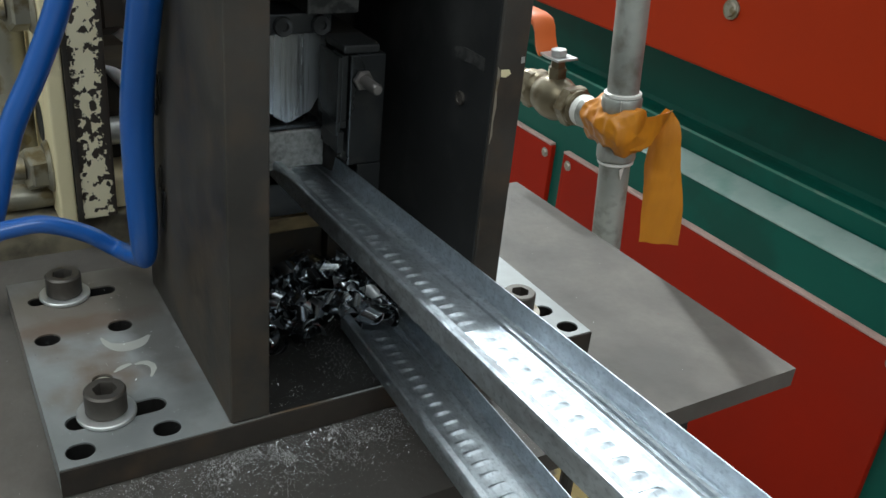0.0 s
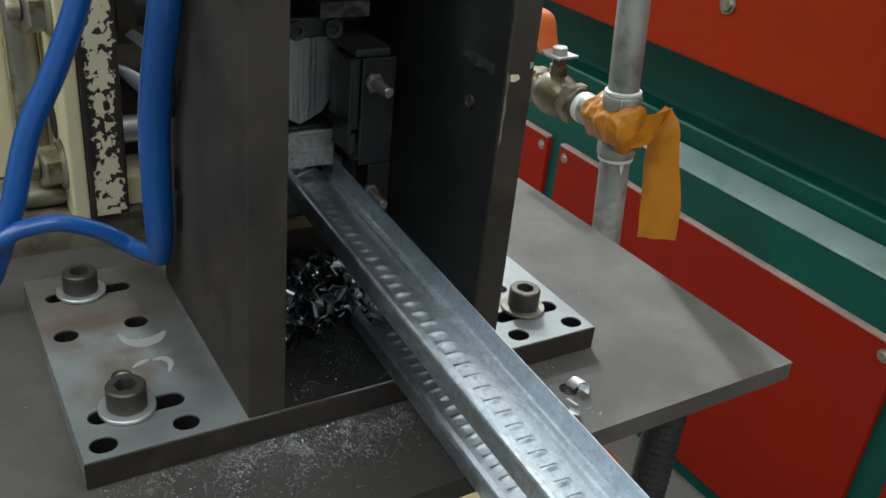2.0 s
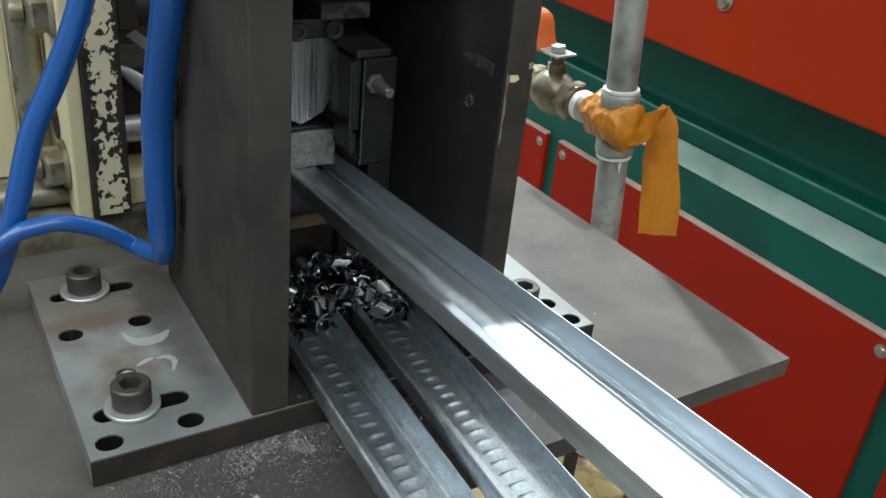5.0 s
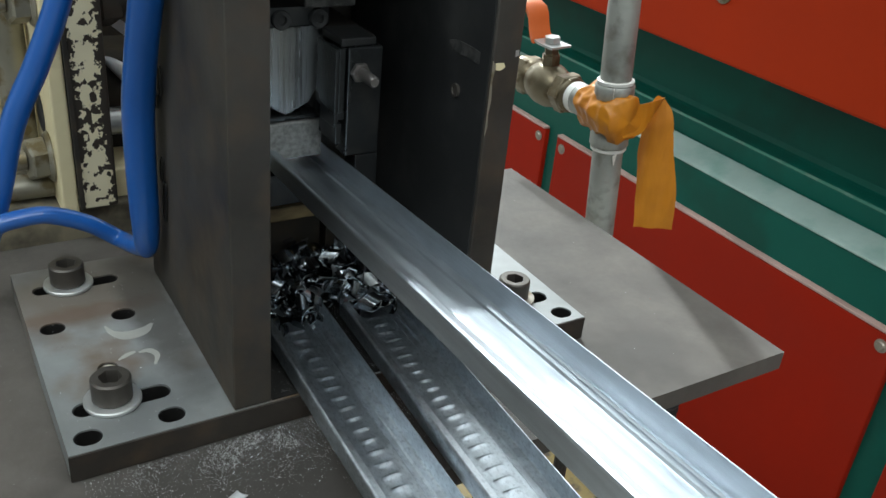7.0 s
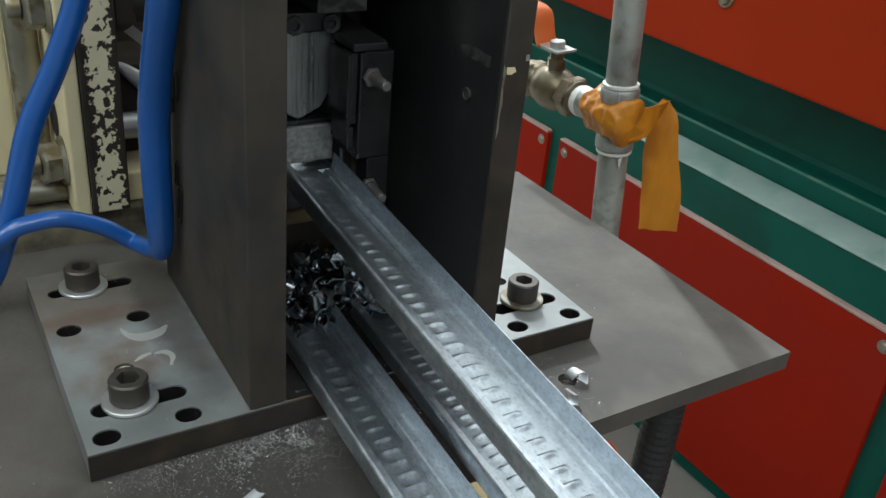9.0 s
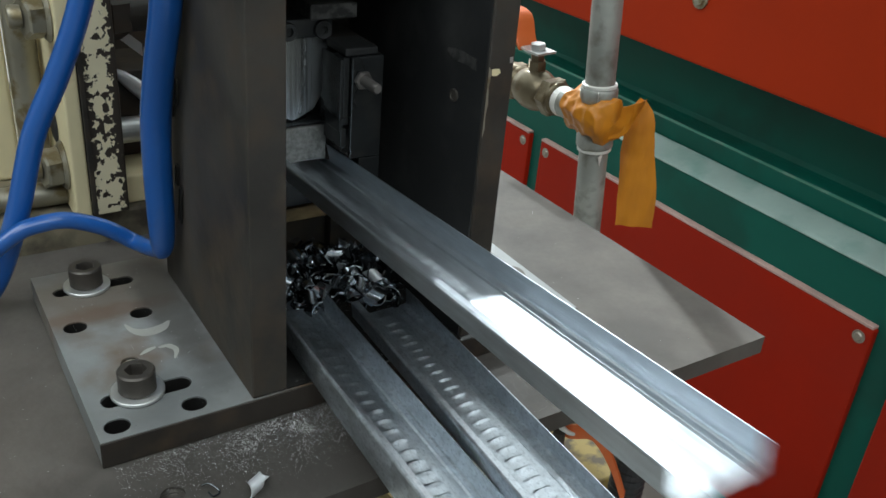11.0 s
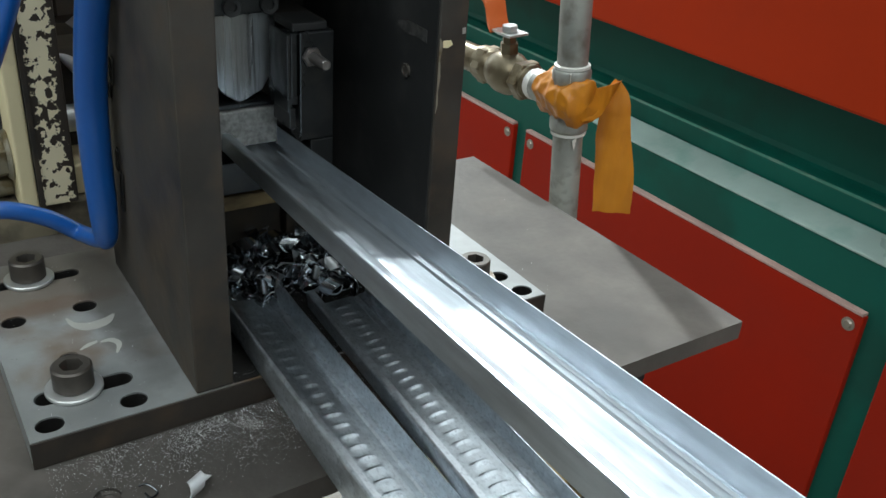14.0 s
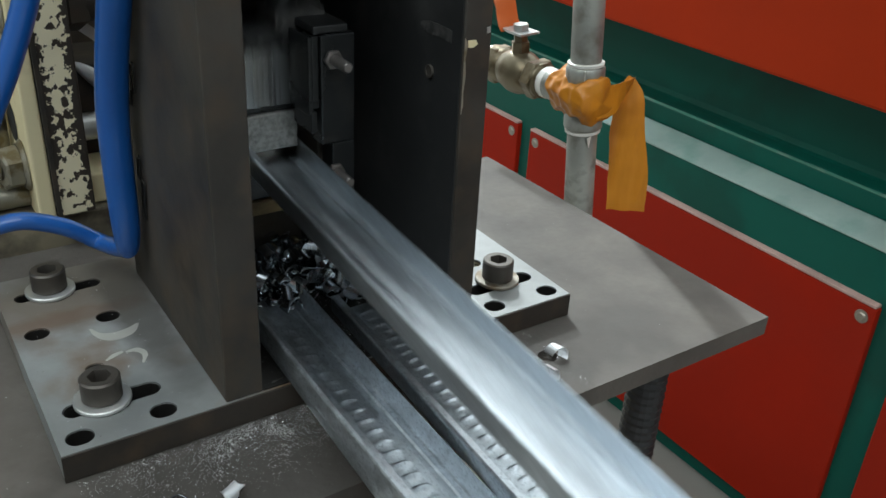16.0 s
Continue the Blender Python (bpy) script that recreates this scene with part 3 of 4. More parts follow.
def channel(label):
    t = base("steel_channel", label, "steel channel", group="rolled steel channels")
    for name, i0, i1, slits, text in (("lip", 0, 2, False, ""), ("flange", 2, 5, False, ""), ("web", 5, 12, True, "web with a row of raised louvres"), ("flange", 12, 16, False, "")):
        ob = tagged(new(name, strip_mesh(name, i0, i1, slits)), text)
        ob.parent = t
    return t


def channel_pose(x, y, z, yaw, pitch, roll, s=0.0):
    """The pose of a channel whose front end is s metres along the axis from (x, y, z); the axis runs towards -y, turned by yaw, sloping down by pitch."""
    a, p, r = radians(yaw), radians(pitch), radians(roll)
    d = Vector((math.sin(a) * math.cos(p), -math.cos(a) * math.cos(p), -math.sin(p)))
    r0 = Vector((0, 0, 1)).cross(d).normalized() * -1
    r0 = r0 if r0.x > 0 else -r0
    u0 = r0.cross(-d).normalized()
    rr, u = r0 * math.cos(r) + u0 * math.sin(r), -r0 * math.sin(r) + u0 * math.cos(r)
    m = Matrix((rr, -d, u)).transposed().to_4x4()
    m.translation = Vector((x, y, z)) + d * s
    return m


# ---------------------------------------------------------------- scrap
def curl_mesh(name, seed, size=1.0, mat=None):
    """A curled strip of sheet, about 10 mm wide."""
    rnd = random.Random(seed)
    b = bmesh.new()
    w = rnd.uniform(0.005, 0.01)
    r0, r1 = rnd.uniform(0.0028, 0.0055), rnd.uniform(0.004, 0.0085)
    turn, n = rnd.uniform(3.0, 5.8), 18
    x = z = a = 0.0
    rows = []
    for k in range(n + 1):
        r = r0 + (r1 - r0) * k / n
        nx, nz = -math.sin(a) * 0.0006, math.cos(a) * 0.0006
        skew = 0.0006 * k
        rows.append([b.verts.new(p) for p in ((x, -w / 2 + skew, z), (x, w / 2 + skew, z), (x + nx, w / 2 + skew, z + nz), (x + nx, -w / 2 + skew, z + nz))])
        st = turn / n
        x, z, a = x + r * st * math.cos(a), z + r * st * math.sin(a), a + st
    for p, q in zip(rows, rows[1:]):
        for i in range(4):
            b.faces.new((p[i], p[(i + 1) % 4], q[(i + 1) % 4], q[i]))
    b.faces.new(rows[0][::-1])
    b.faces.new(rows[-1])
    cx = sum((v.co for v in b.verts), Vector()) / len(b.verts)
    bmesh.ops.translate(b, verts=b.verts, vec=-cx)
    bmesh.ops.scale(b, verts=b.verts, vec=(size, size, size))
    return mesh(b, name, mat or M_SCRAP, True)


def offcuts():
    rnd = random.Random(7)
    kinds = [curl_mesh("offcut", 20 + i, 1.0 + 0.06 * i) for i in range(9)]
    for k in range(135):
        x, y = rnd.uniform(0.14, 0.258), rnd.uniform(0.096, 0.136)
        if 0.155 < x < 0.225:
            y += rnd.uniform(0, 0.008)
        heap = max(0, 1 - ((x - 0.205) / 0.075) ** 2 - ((y - 0.118) / 0.05) ** 2)
        z = H + 0.007 + rnd.uniform(0, 1) * 0.026 * heap
        if k % 11 == 0:
            x, y, z = rnd.uniform(0.165, 0.245), rnd.uniform(0.07, 0.09), 0.046
        ob = new("offcut", kinds[k % 9])
        ob.matrix_basis = pose(x, y, z, rnd.uniform(0, 360), rnd.uniform(0, 360), rnd.uniform(0, 360))
        tagged(ob, "curled bright steel offcut in an oily heap", "metal scrap", "steel offcuts in the heap")
    # the front of the heap, curls spilt towards the channel ends
    for k in range(34):
        x, y = (rnd.uniform(0.14, 0.19), rnd.uniform(0.06, 0.1)) if k % 2 else (rnd.uniform(0.2, 0.25), rnd.uniform(0.055, 0.098))
        ob = new("offcut", kinds[(k * 4) % 9])
        ob.matrix_basis = pose(x, y, (0.0285 if k % 2 else 0.0345) + rnd.uniform(0, 0.005), rnd.uniform(-50, 50), rnd.uniform(0, 360), rnd.uniform(0, 360))
        tagged(ob, "curled bright steel offcut in an oily heap", "metal scrap", "steel offcuts in the heap")
    for i, (x, y, z, rx, ry, rz) in enumerate(((0.3405, -0.041, 0.0042, 0, 0, 15), (0.3185, -0.064, 0.004, 20, 20, 40), (0.0778, -0.0618, 0.006, 0, 0, 120), (0.27, -0.0594, 0.003, 10, 0, 60), (0.234, 0.0725, 0.045, 25, 10, 30), (0.259, 0.035, 0.0255, 30, 0, 80))):
        ob = new("offcut", curl_mesh("offcut", (24, 27, 22, 25, 22, 26)[i], (1.0, 1.0, 1.2, 0.9, 1.25, 0.6)[i], M_LOOSE))
        ob.matrix_basis = pose(x, y, z, rx, ry, rz)
        tagged(ob, "small curled bright steel offcut lying on the table", "metal scrap", "loose offcuts")
    b = tube([(0.049, -0.043, 0.001, 0.0006), (0.053, -0.046, 0.003, 0.0006), (0.057, -0.053, 0.001, 0.0006), (0.052, -0.056, 0.0015, 0.0006), (0.0495, -0.0535, 0.004, 0.0006)], 6, 6)
    tagged(new("wire_curl", mesh(b, "wire_curl", M_SCRAP, True)), "thin curled wire of steel lying on the table", "metal scrap")
    # dust and flakes on table and plate
    b = bmesh.new()
    for k in range(42000):
        where = rnd.random()
        if where < 0.7:
            x, y, z = rnd.uniform(0.005, 0.27), -0.002 - abs(rnd.gauss(0, 0.022)), 0.0004
            if y < -0.086 or rnd.random() > min(0.1 + (x / 0.14) ** 1.3, 1.0 - (x - 0.15) / 0.12):
                continue
        elif where < 0.84:
            x, y, z = rnd.uniform(0.128, 0.268), rnd.uniform(0.004, 0.1), H + 0.0016
        elif where < 0.9:
            x, y, z = rnd.uniform(0.22, 0.34), rnd.uniform(-0.08, -0.005), 0.0004
            if rnd.random() > 0.5:
                continue
        elif where < 0.902:
            x, y, z = rnd.uniform(0.3, 0.5), rnd.uniform(-0.06, 0.28), 0.0004
        elif where < 0.908:
            x, y, z = rnd.uniform(-0.1, -0.005), rnd.uniform(-0.08, 0.2), 0.0004
        elif where < 0.915:
            x, y, z = rnd.uniform(0.005, 0.095), rnd.uniform(0.005, 0.21), H + 0.0004
        else:
            continue
        s = rnd.uniform(0.0001, 0.0003) * (2.3 if rnd.random() < 0.08 else 1)
        m = pose(x, y, z, rnd.uniform(-60, 60), rnd.uniform(-60, 60), rnd.uniform(0, 360))
        vs = [b.verts.new(m @ Vector(c)) for c in ((-s, -s * 0.6, 0), (s, -s * 0.4, 0), (s * 0.7, s * 0.6, 0), (0, 0, s * 0.5))]
        for i, j, l in ((0, 1, 2), (0, 1, 3), (1, 2, 3), (2, 0, 3)):
            b.faces.new((vs[i], vs[j], vs[l]))
    tagged(new("metal_flakes", mesh(b, "metal_flakes", M_CHIP)), "fine bright metal dust strewn over table and plate", "metal dust", kind="stuff")


# ---------------------------------------------------------------- hoses and the cream machine
def hoses():
    t = base("air_hose", "thick blue air hose bent sharply behind the base plate", "hose")
    r = 0.0104
    part("riser", tube([(0.089, 0.08, 0.34, r), (0.0888, 0.097, 0.29, r), (0.0885, 0.108, 0.2566, r), (0.0868, 0.1235, 0.218, r), (0.0855, 0.1367, 0.1764, r * 1.03), (0.0855, 0.1422, 0.1342, r), (0.0865, 0.146, 0.0908, r * 0.95), (0.0875, 0.152, 0.066, r * 0.8), (0.087, 0.157, 0.057, r * 0.45)], 24, 10), M_HOSE, t, smooth=True)
    q = 0.0066
    part("tail", tube([(0.0875, 0.15, 0.064, q), (0.084, 0.172, 0.0555, q), (0.0775, 0.197, 0.0505, q), (0.0561, 0.2, 0.0661, q), (0.0297, 0.2, 0.0777, q), (0.009, 0.2, 0.078, q), (-0.0085, 0.2, 0.073, q), (-0.04, 0.2, 0.05, q), (-0.07, 0.2, 0.018, q), (-0.1, 0.2, 0.0072, q)], 20, 10), M_HOSE, t, smooth=True)
    h = base("air_hose", "blue air hose hanging in front of the cream machine", "hose")
    r = 0.0088
    part("hose_body", tube([(0.082, 0.22, 0.36, r), (0.0715, 0.22, 0.28, r), (0.0575, 0.22, 0.2304, r), (0.038, 0.22, 0.1849, r), (0.0165, 0.22, 0.1414, r), (-0.0015, 0.22, 0.0828, r), (-0.02, 0.22, 0.035, r), (-0.035, 0.222, 0.0095, r)], 24, 10), M_HOSE, h, smooth=True)


def hex_bolt(r, h, collar=1.55):
    """A hex nut with flange and thread end along +z."""
    return lathe([(0.0001, 0), (r * 0.86, 0), (r, h * 0.1), (r, h * 0.9), (r * 0.86, h), (0.0001, h)], 6)


def cream_machine():
    t = base("feeder_machine", "cream-painted machine frame with chipped paint and large hex bolts", "machine")
    part("upright", box(0.0655, 0.0965, 0.285, 0.4, 0.0355, 0.6, 0.002), M_PEEL, t, "heavily chipped cream paint")
    part("bare_edge", box(0.0652, 0.0692, 0.2835, 0.2848, 0.036, 0.6, 0.0003), M_BLACKED, t, "bare dark edge where the paint is gone")
    part("side_plate", box(0.052, 0.065, 0.288, 0.5, 0.03, 0.6, 0.002), M_CREAM, t)
    part("foot", box(-0.12, 0.22, 0.302, 0.7, -0.02, 0.03, 0.003), M_FOOT, t, "oily dirty foot")
    part("far_upright", box(-0.01, 0.027, 0.4, 0.46, 0.0305, 0.6, 0.003), M_CREAM, t)
    part("back_panel", box(-0.9, 0.05, 0.72, 0.76, -0.3, 1.6, 0.003), M_BLACKED, t, "dark back panel")
    part("grey_tube", lathe([(0.0001, 0.031), (0.013, 0.031), (0.013, 0.6), (0.0001, 0.6)], 20), M_NUT, t, smooth=True, at=pose(0.037, 0.37, 0))
    part("shaft", lathe([(0.012, 0), (0.012, 0.2), (0.011, 0.201)], 24), M_WASHER, t, smooth=True, at=pose(0.0975, 0.335, 0.0925, 0, 90, 0))
    for y, z in ((0.318, 0.0735), (0.312, 0.207)):
        part("washer", lathe([(0.006, 0), (0.0215, 0), (0.022, 0.0012), (0.019, 0.004), (0.006, 0.004), (0.006, 0)], 32), M_NUT, t, smooth=True, at=pose(0.0518, y, z, 0, -90, 0))
        part("hex_nut", hex_bolt(0.0185, 0.016), M_NUT, t, at=pose(0.0478, y, z, 0, -90, 12))
        part("bolt_end", lathe([(0.0001, 0), (0.0095, 0), (0.0095, 0.008), (0.008, 0.01), (0.0001, 0.01)], 20), M_NUT, t, smooth=True, at=pose(0.0318, y, z, 0, -90, 0))
    part("bearing_bore", lathe([(0.0001, 0.0008), (0.0165, 0.0008), (0.018, 0.0002), (0.0185, 0)], 32), M_LINER, t, "dark round bore", smooth=True, at=pose(0.0516, 0.347, 0.103, 0, -90, 0))
    part("tie_rod", lathe([(0.0001, 0), (0.011, 0), (0.011, 0.2), (0.0001, 0.2)], 20), M_NUT, t, smooth=True, at=pose(0.0515, 0.33, 0.043, 0, -90, 0))
    part("shaft", lathe([(0.016, 0), (0.016, 0.2), (0.015, 0.201)], 28), M_BLACKED, t, smooth=True, at=pose(0.0975, 0.335, 0.199, 0, 90, 0))
    part("shaft_nut", hex_bolt(0.024, 0.02), M_BLACKED, t, at=pose(0.097, 0.335, 0.199, 0, 90, 15))
    # added dark backdrop that keeps the high lamps off the left base plate
    part("cover_sheet", box(0.1, 0.27, 0.43, 0.436, 0.0305, 0.5, 0.001), M_BLACKED, t, "dark sheet added to block lamp light")
    part("block", box(0.098, 0.13, 0.31, 0.36, 0.0305, 0.058, 0.002), M_CREAM, t)
    part("cover", box(0.105, 0.25, 0.36, 0.8, 0.0305, 0.14, 0.002), M_BLACKED, t)


def strip_guide():
    t = base("strip_guide", "pale strip in place of a bright background gap, and tapered pin", "guide")
    # pale strip added where the bright background shows through a gap
    b = bmesh.new()
    vs = [b.verts.new(p) for p in ((0.108, 0.35, 0.179), (0.135, 0.35, 0.155), (0.135, 0.352, 0.155), (0.108, 0.352, 0.179))]
    vs2 = [b.verts.new(v.co + Vector((0, 0.0, 0.012))) for v in vs]
    for i in range(4):
        b.faces.new((vs[i], vs[(i + 1) % 4], vs2[(i + 1) % 4], vs2[i]))
    b.faces.new(vs[::-1])
    b.faces.new(vs2)
    part("rail", b, M_LOOSE, t)
    part("tapered_pin", tube([(0.1065, 0.35, 0.1455, 0.0012), (0.113, 0.35, 0.14, 0.0045), (0.124, 0.35, 0.13, 0.007), (0.142, 0.35, 0.113, 0.0078)], 20, 6), M_LOOSE, t, "pale tapered pin", smooth=True)


# ---------------------------------------------------------------- water pipe
def water_pipe():
    t = base("water_pipe", "galvanised water pipe with a brass ball valve beside the table", "pipe", pose(0.6046, 0.2353, 0, -2.3, -3.3, 0))
    R = 0.0166
    part("riser", lathe([(0.0001, -0.9), (R, -0.9), (R, 0.055), (R, 0.13), (R, 0.9), (0.0001, 0.9)], 28), M_PIPE, t, smooth=True)
    part("tee", lathe([(0.0195, 0.045), (0.021, 0.047), (0.021, 0.058), (0.0195, 0.061), (0.0195, 0.1), (0.021, 0.103), (0.021, 0.112), (0.0195, 0.114), (0.0166, 0.1142), (0.0166, 0.045), (0.0195, 0.045)], 28), M_PIPE, t, smooth=True)
    for z in (0.1165, 0.0425):
        part("thread_tape", lathe([(R + 0.0002, z - 0.002), (R + 0.0028, z - 0.0016), (R + 0.003, z + 0.0014), (R + 0.0002, z + 0.0022)], 24), M_TEFLON, t, "white thread tape", smooth=True)
    for x, y, z, w, h in ((-0.006, -0.0178, 0.0395, 0.0045, 0.012), (-0.013, -0.0135, 0.1135, 0.005, 0.017)):
        b = bmesh.new()
        fc = b.faces.new([b.verts.new(p) for p in ((-w, 0, 0), (w, 0, 0.001), (w * 0.3, 0.0, -h * 0.6), (-w * 0.1, 0, -h), (-w * 0.6, 0, -h * 0.5))])
        bmesh.ops.translate(b, verts=[v for v in bmesh.ops.extrude_face_region(b, geom=[fc])["geom"] if isinstance(v, bmesh.types.BMVert)], vec=(0, -0.0006, 0))
        part("tape_flap", b, M_TEFLON, t, "torn end of white thread tape", at=pose(x, y, z, 0, 0, math.degrees(math.atan2(x, -y)) * -1))
    ax = pose(0, 0.015, 0.08, -90, 0, 0)
    part("branch", lathe([(0.0001, 0), (0.0175, 0), (0.0175, 0.042), (0.0001, 0.042)], 24), M_PIPE, t, smooth=True, at=ax)
    part("union_tape", lathe([(0.0001, 0.038), (0.0172, 0.0382), (0.0178, 0.041), (0.0178, 0.047), (0.017, 0.0495), (0.0001, 0.0495)], 24), M_TEFLON, t, "white thread tape", smooth=True, at=ax)
    v = part("valve_body", lathe([(0.0001, 0.0505), (0.017, 0.0508), (0.02, 0.053), (0.021, 0.07), (0.0185, 0.074), (0.022, 0.08), (0.0255, 0.092), (0.0255, 0.104), (0.0215, 0.118), (0.0185, 0.123), (0.021, 0.127), (0.021, 0.15), (0.017, 0.152), (0.017, 0.4), (0.0001, 0.4)], 28), M_BRASS, t, "tarnished brass valve body", smooth=True, at=ax)
    for z in (0.055, 0.129):
        part("hex_end", lathe([(0.017, z), (0.0225, z + 0.001), (0.0238, z + 0.003), (0.0238, z + 0.015), (0.0225, z + 0.017), (0.017, z + 0.018)], 6), M_BRASS, v)
    part("stem", lathe([(0.0001, 0), (0.011, 0), (0.011, 0.012), (0.0085, 0.013), (0.0085, 0.022), (0.0001, 0.022)], 6), M_BRASS, t, at=pose(0, 0.113, 0.1035))
    part("stem_nut", hex_bolt(0.0095, 0.008), M_WASHER, t, at=pose(0, 0.113, 0.1285))
    b = bmesh.new()
    path = [(0.018, 0.1262), (0.006, 0.1262), (-0.004, 0.1262), (-0.0225, 0.1268)]
    rows = []
    for i, (y, z) in enumerate(path):
        w = 0.0135 if i < 3 else 0.0105
        rows.append([b.verts.new((x, 0.113 - y, zz)) for x, zz in ((-w, z), (w, z), (w, z + 0.0026), (-w, z + 0.0026))])
    for p, q in zip(rows, rows[1:]):
        for i in range(4):
            b.faces.new((p[i], p[(i + 1) % 4], q[(i + 1) % 4], q[i]))
    b.faces.new(rows[0][::-1])
    b.faces.new(rows[-1])
    part("lever_plate", b, M_WASHER, t)
    b = bmesh.new()
    rows = []
    for y, z, w, h in ((-0.02, 0.1265, 0.0145, 0.005), (-0.024, 0.131, 0.0145, 0.0065), (-0.027, 0.14, 0.0145, 0.007), (-0.029, 0.15, 0.0143, 0.0072), (-0.034, 0.1575, 0.0142, 0.0072), (-0.043, 0.161, 0.014, 0.007), (-0.07, 0.163, 0.0138, 0.0068), (-0.13, 0.165, 0.013, 0.0068)):
        rows.append([b.verts.new((x, 0.113 - y, z + zz)) for x, zz in ((-w, 0), (-w + 0.002, -0.002), (w - 0.002, -0.002), (w, 0), (w, h - 0.002), (w - 0.003, h), (-w + 0.003, h), (-w, h - 0.002))])
    for p, q in zip(rows, rows[1:]):
        for i in range(8):
            b.faces.new((p[i], p[(i + 1) % 8], q[(i + 1) % 8], q[i]))
    b.faces.new(rows[0][::-1])
    b.faces.new(rows[-1])
    part("lever_grip", b, M_LEVER, t, "orange plastic grip", smooth=True)


def ribbon_mesh(name, line, w, seed, thick=0.0005, nw=15):
    """A band of tape along a line of (x, y, z), its width along (wx, wy, wz) per point, gently creased."""
    b = bmesh.new()
    P = smooth_path([p for p in line], 7)
    rows = []
    for i, p in enumerate(P):
        c, d = Vector(p[:3]), Vector(p[3:6]).normalized() * (p[6] if len(p) > 6 else 1)
        row = []
        for k in range(nw):
            u = k / (nw - 1) - 0.5
            q = c + d * (u * w)
            q += Vector((0.35, 0.9, 0.1)) * (0.0026 * noise.noise(q * 60 + Vector((seed, 0, 0))) + 0.0014 * noise.noise(Vector((q.x * 190, q.y * 190, q.z * 14 + seed))))
            row.append(b.verts.new(q))
        rows.append(row)
    for p, q in zip(rows, rows[1:]):
        for k in range(nw - 1):
            b.faces.new((p[k], p[k + 1], q[k + 1], q[k]))
    bmesh.ops.recalc_face_normals(b, faces=b.faces)
    bmesh.ops.solidify(b, geom=list(b.faces), thickness=thick)
    return mesh(b, name, M_TAPE, True)


def tape():
    """Packing tape wrapped round the tee, its loose end hanging; the empty stands at the fold."""
    w = base("tape_wrap", "orange-brown packing tape wound round the pipe tee", "tape", pose(0.6, 0.2385, 0.08))
    b = bmesh.new()
    rings = []
    n = 120
    outline = smooth_path([(-0.0285, 0.0002), (-0.0275, 0.012), (-0.0245, 0.021), (-0.02, 0.0242), (-0.01, 0.0255), (0.004, 0.025), (0.018, 0.0235), (0.032, 0.0225), (0.037, 0.0215)], 7)
    for y, r in outline:
        ring = []
        for k in range(n):
            a = 2 * math.pi * k / n
            q = Vector((r * math.cos(a) * 55, y * 55, r * math.sin(a) * 55))
            rr = r * (0.93 + 0.06 * math.cos(4 * a + 0.6) + 0.24 * noise.voronoi(q * 1.5)[0][0] + 0.05 * noise.noise(q * 0.7))
            ring.append(b.verts.new((rr * math.cos(a), y + 0.1 * r * math.sin(a * 3), rr * 1.05 * math.sin(a))))
        rings.append(ring)
    for p, q in zip(rings, rings[1:]):
        for k in range(n):
            b.faces.new((p[k], p[(k + 1) % n], q[(k + 1) % n], q[k]))
    part("winding", b, M_TAPE, w, smooth=True)
    fold = ribbon_mesh("loose_band", [(-0.004, -0.0255, 0.0, 0, 0.15, 1, 1.5), (0.018, -0.0265, 0.001, 0, 0.1, 1, 1.35), (0.034, -0.0235, 0.007, 0.1, 0.1, 1, 0.95), (0.046, -0.021, 0.0135, 0.25, 0.0, 1, 0.55), (0.053, -0.0195, 0.0175, 0.4, -0.2, 1, 0.22)], 0.024, 3)
    ob = new("loose_band", fold)
    ob.parent = w
    tail = tagged(new("tape_tail", ribbon_mesh("tape_tail", [(0.006, 0.0, 0.006, 0.8, -0.55, -0.5, 0.25), (0.006, -0.003, -0.008, 0.8, -0.55, -0.2, 0.6), (0.006, -0.006, -0.05, 0.75, -0.6, 0, 0.86), (0.011, -0.013, -0.095, 0.8, -0.55, 0, 1), (0.014, -0.018, -0.146, 0.8, -0.55, 0.03, 1)], 0.044, 9)),
                  "hanging end of orange-brown packing tape below the pipe tee", "tape")
    return tail


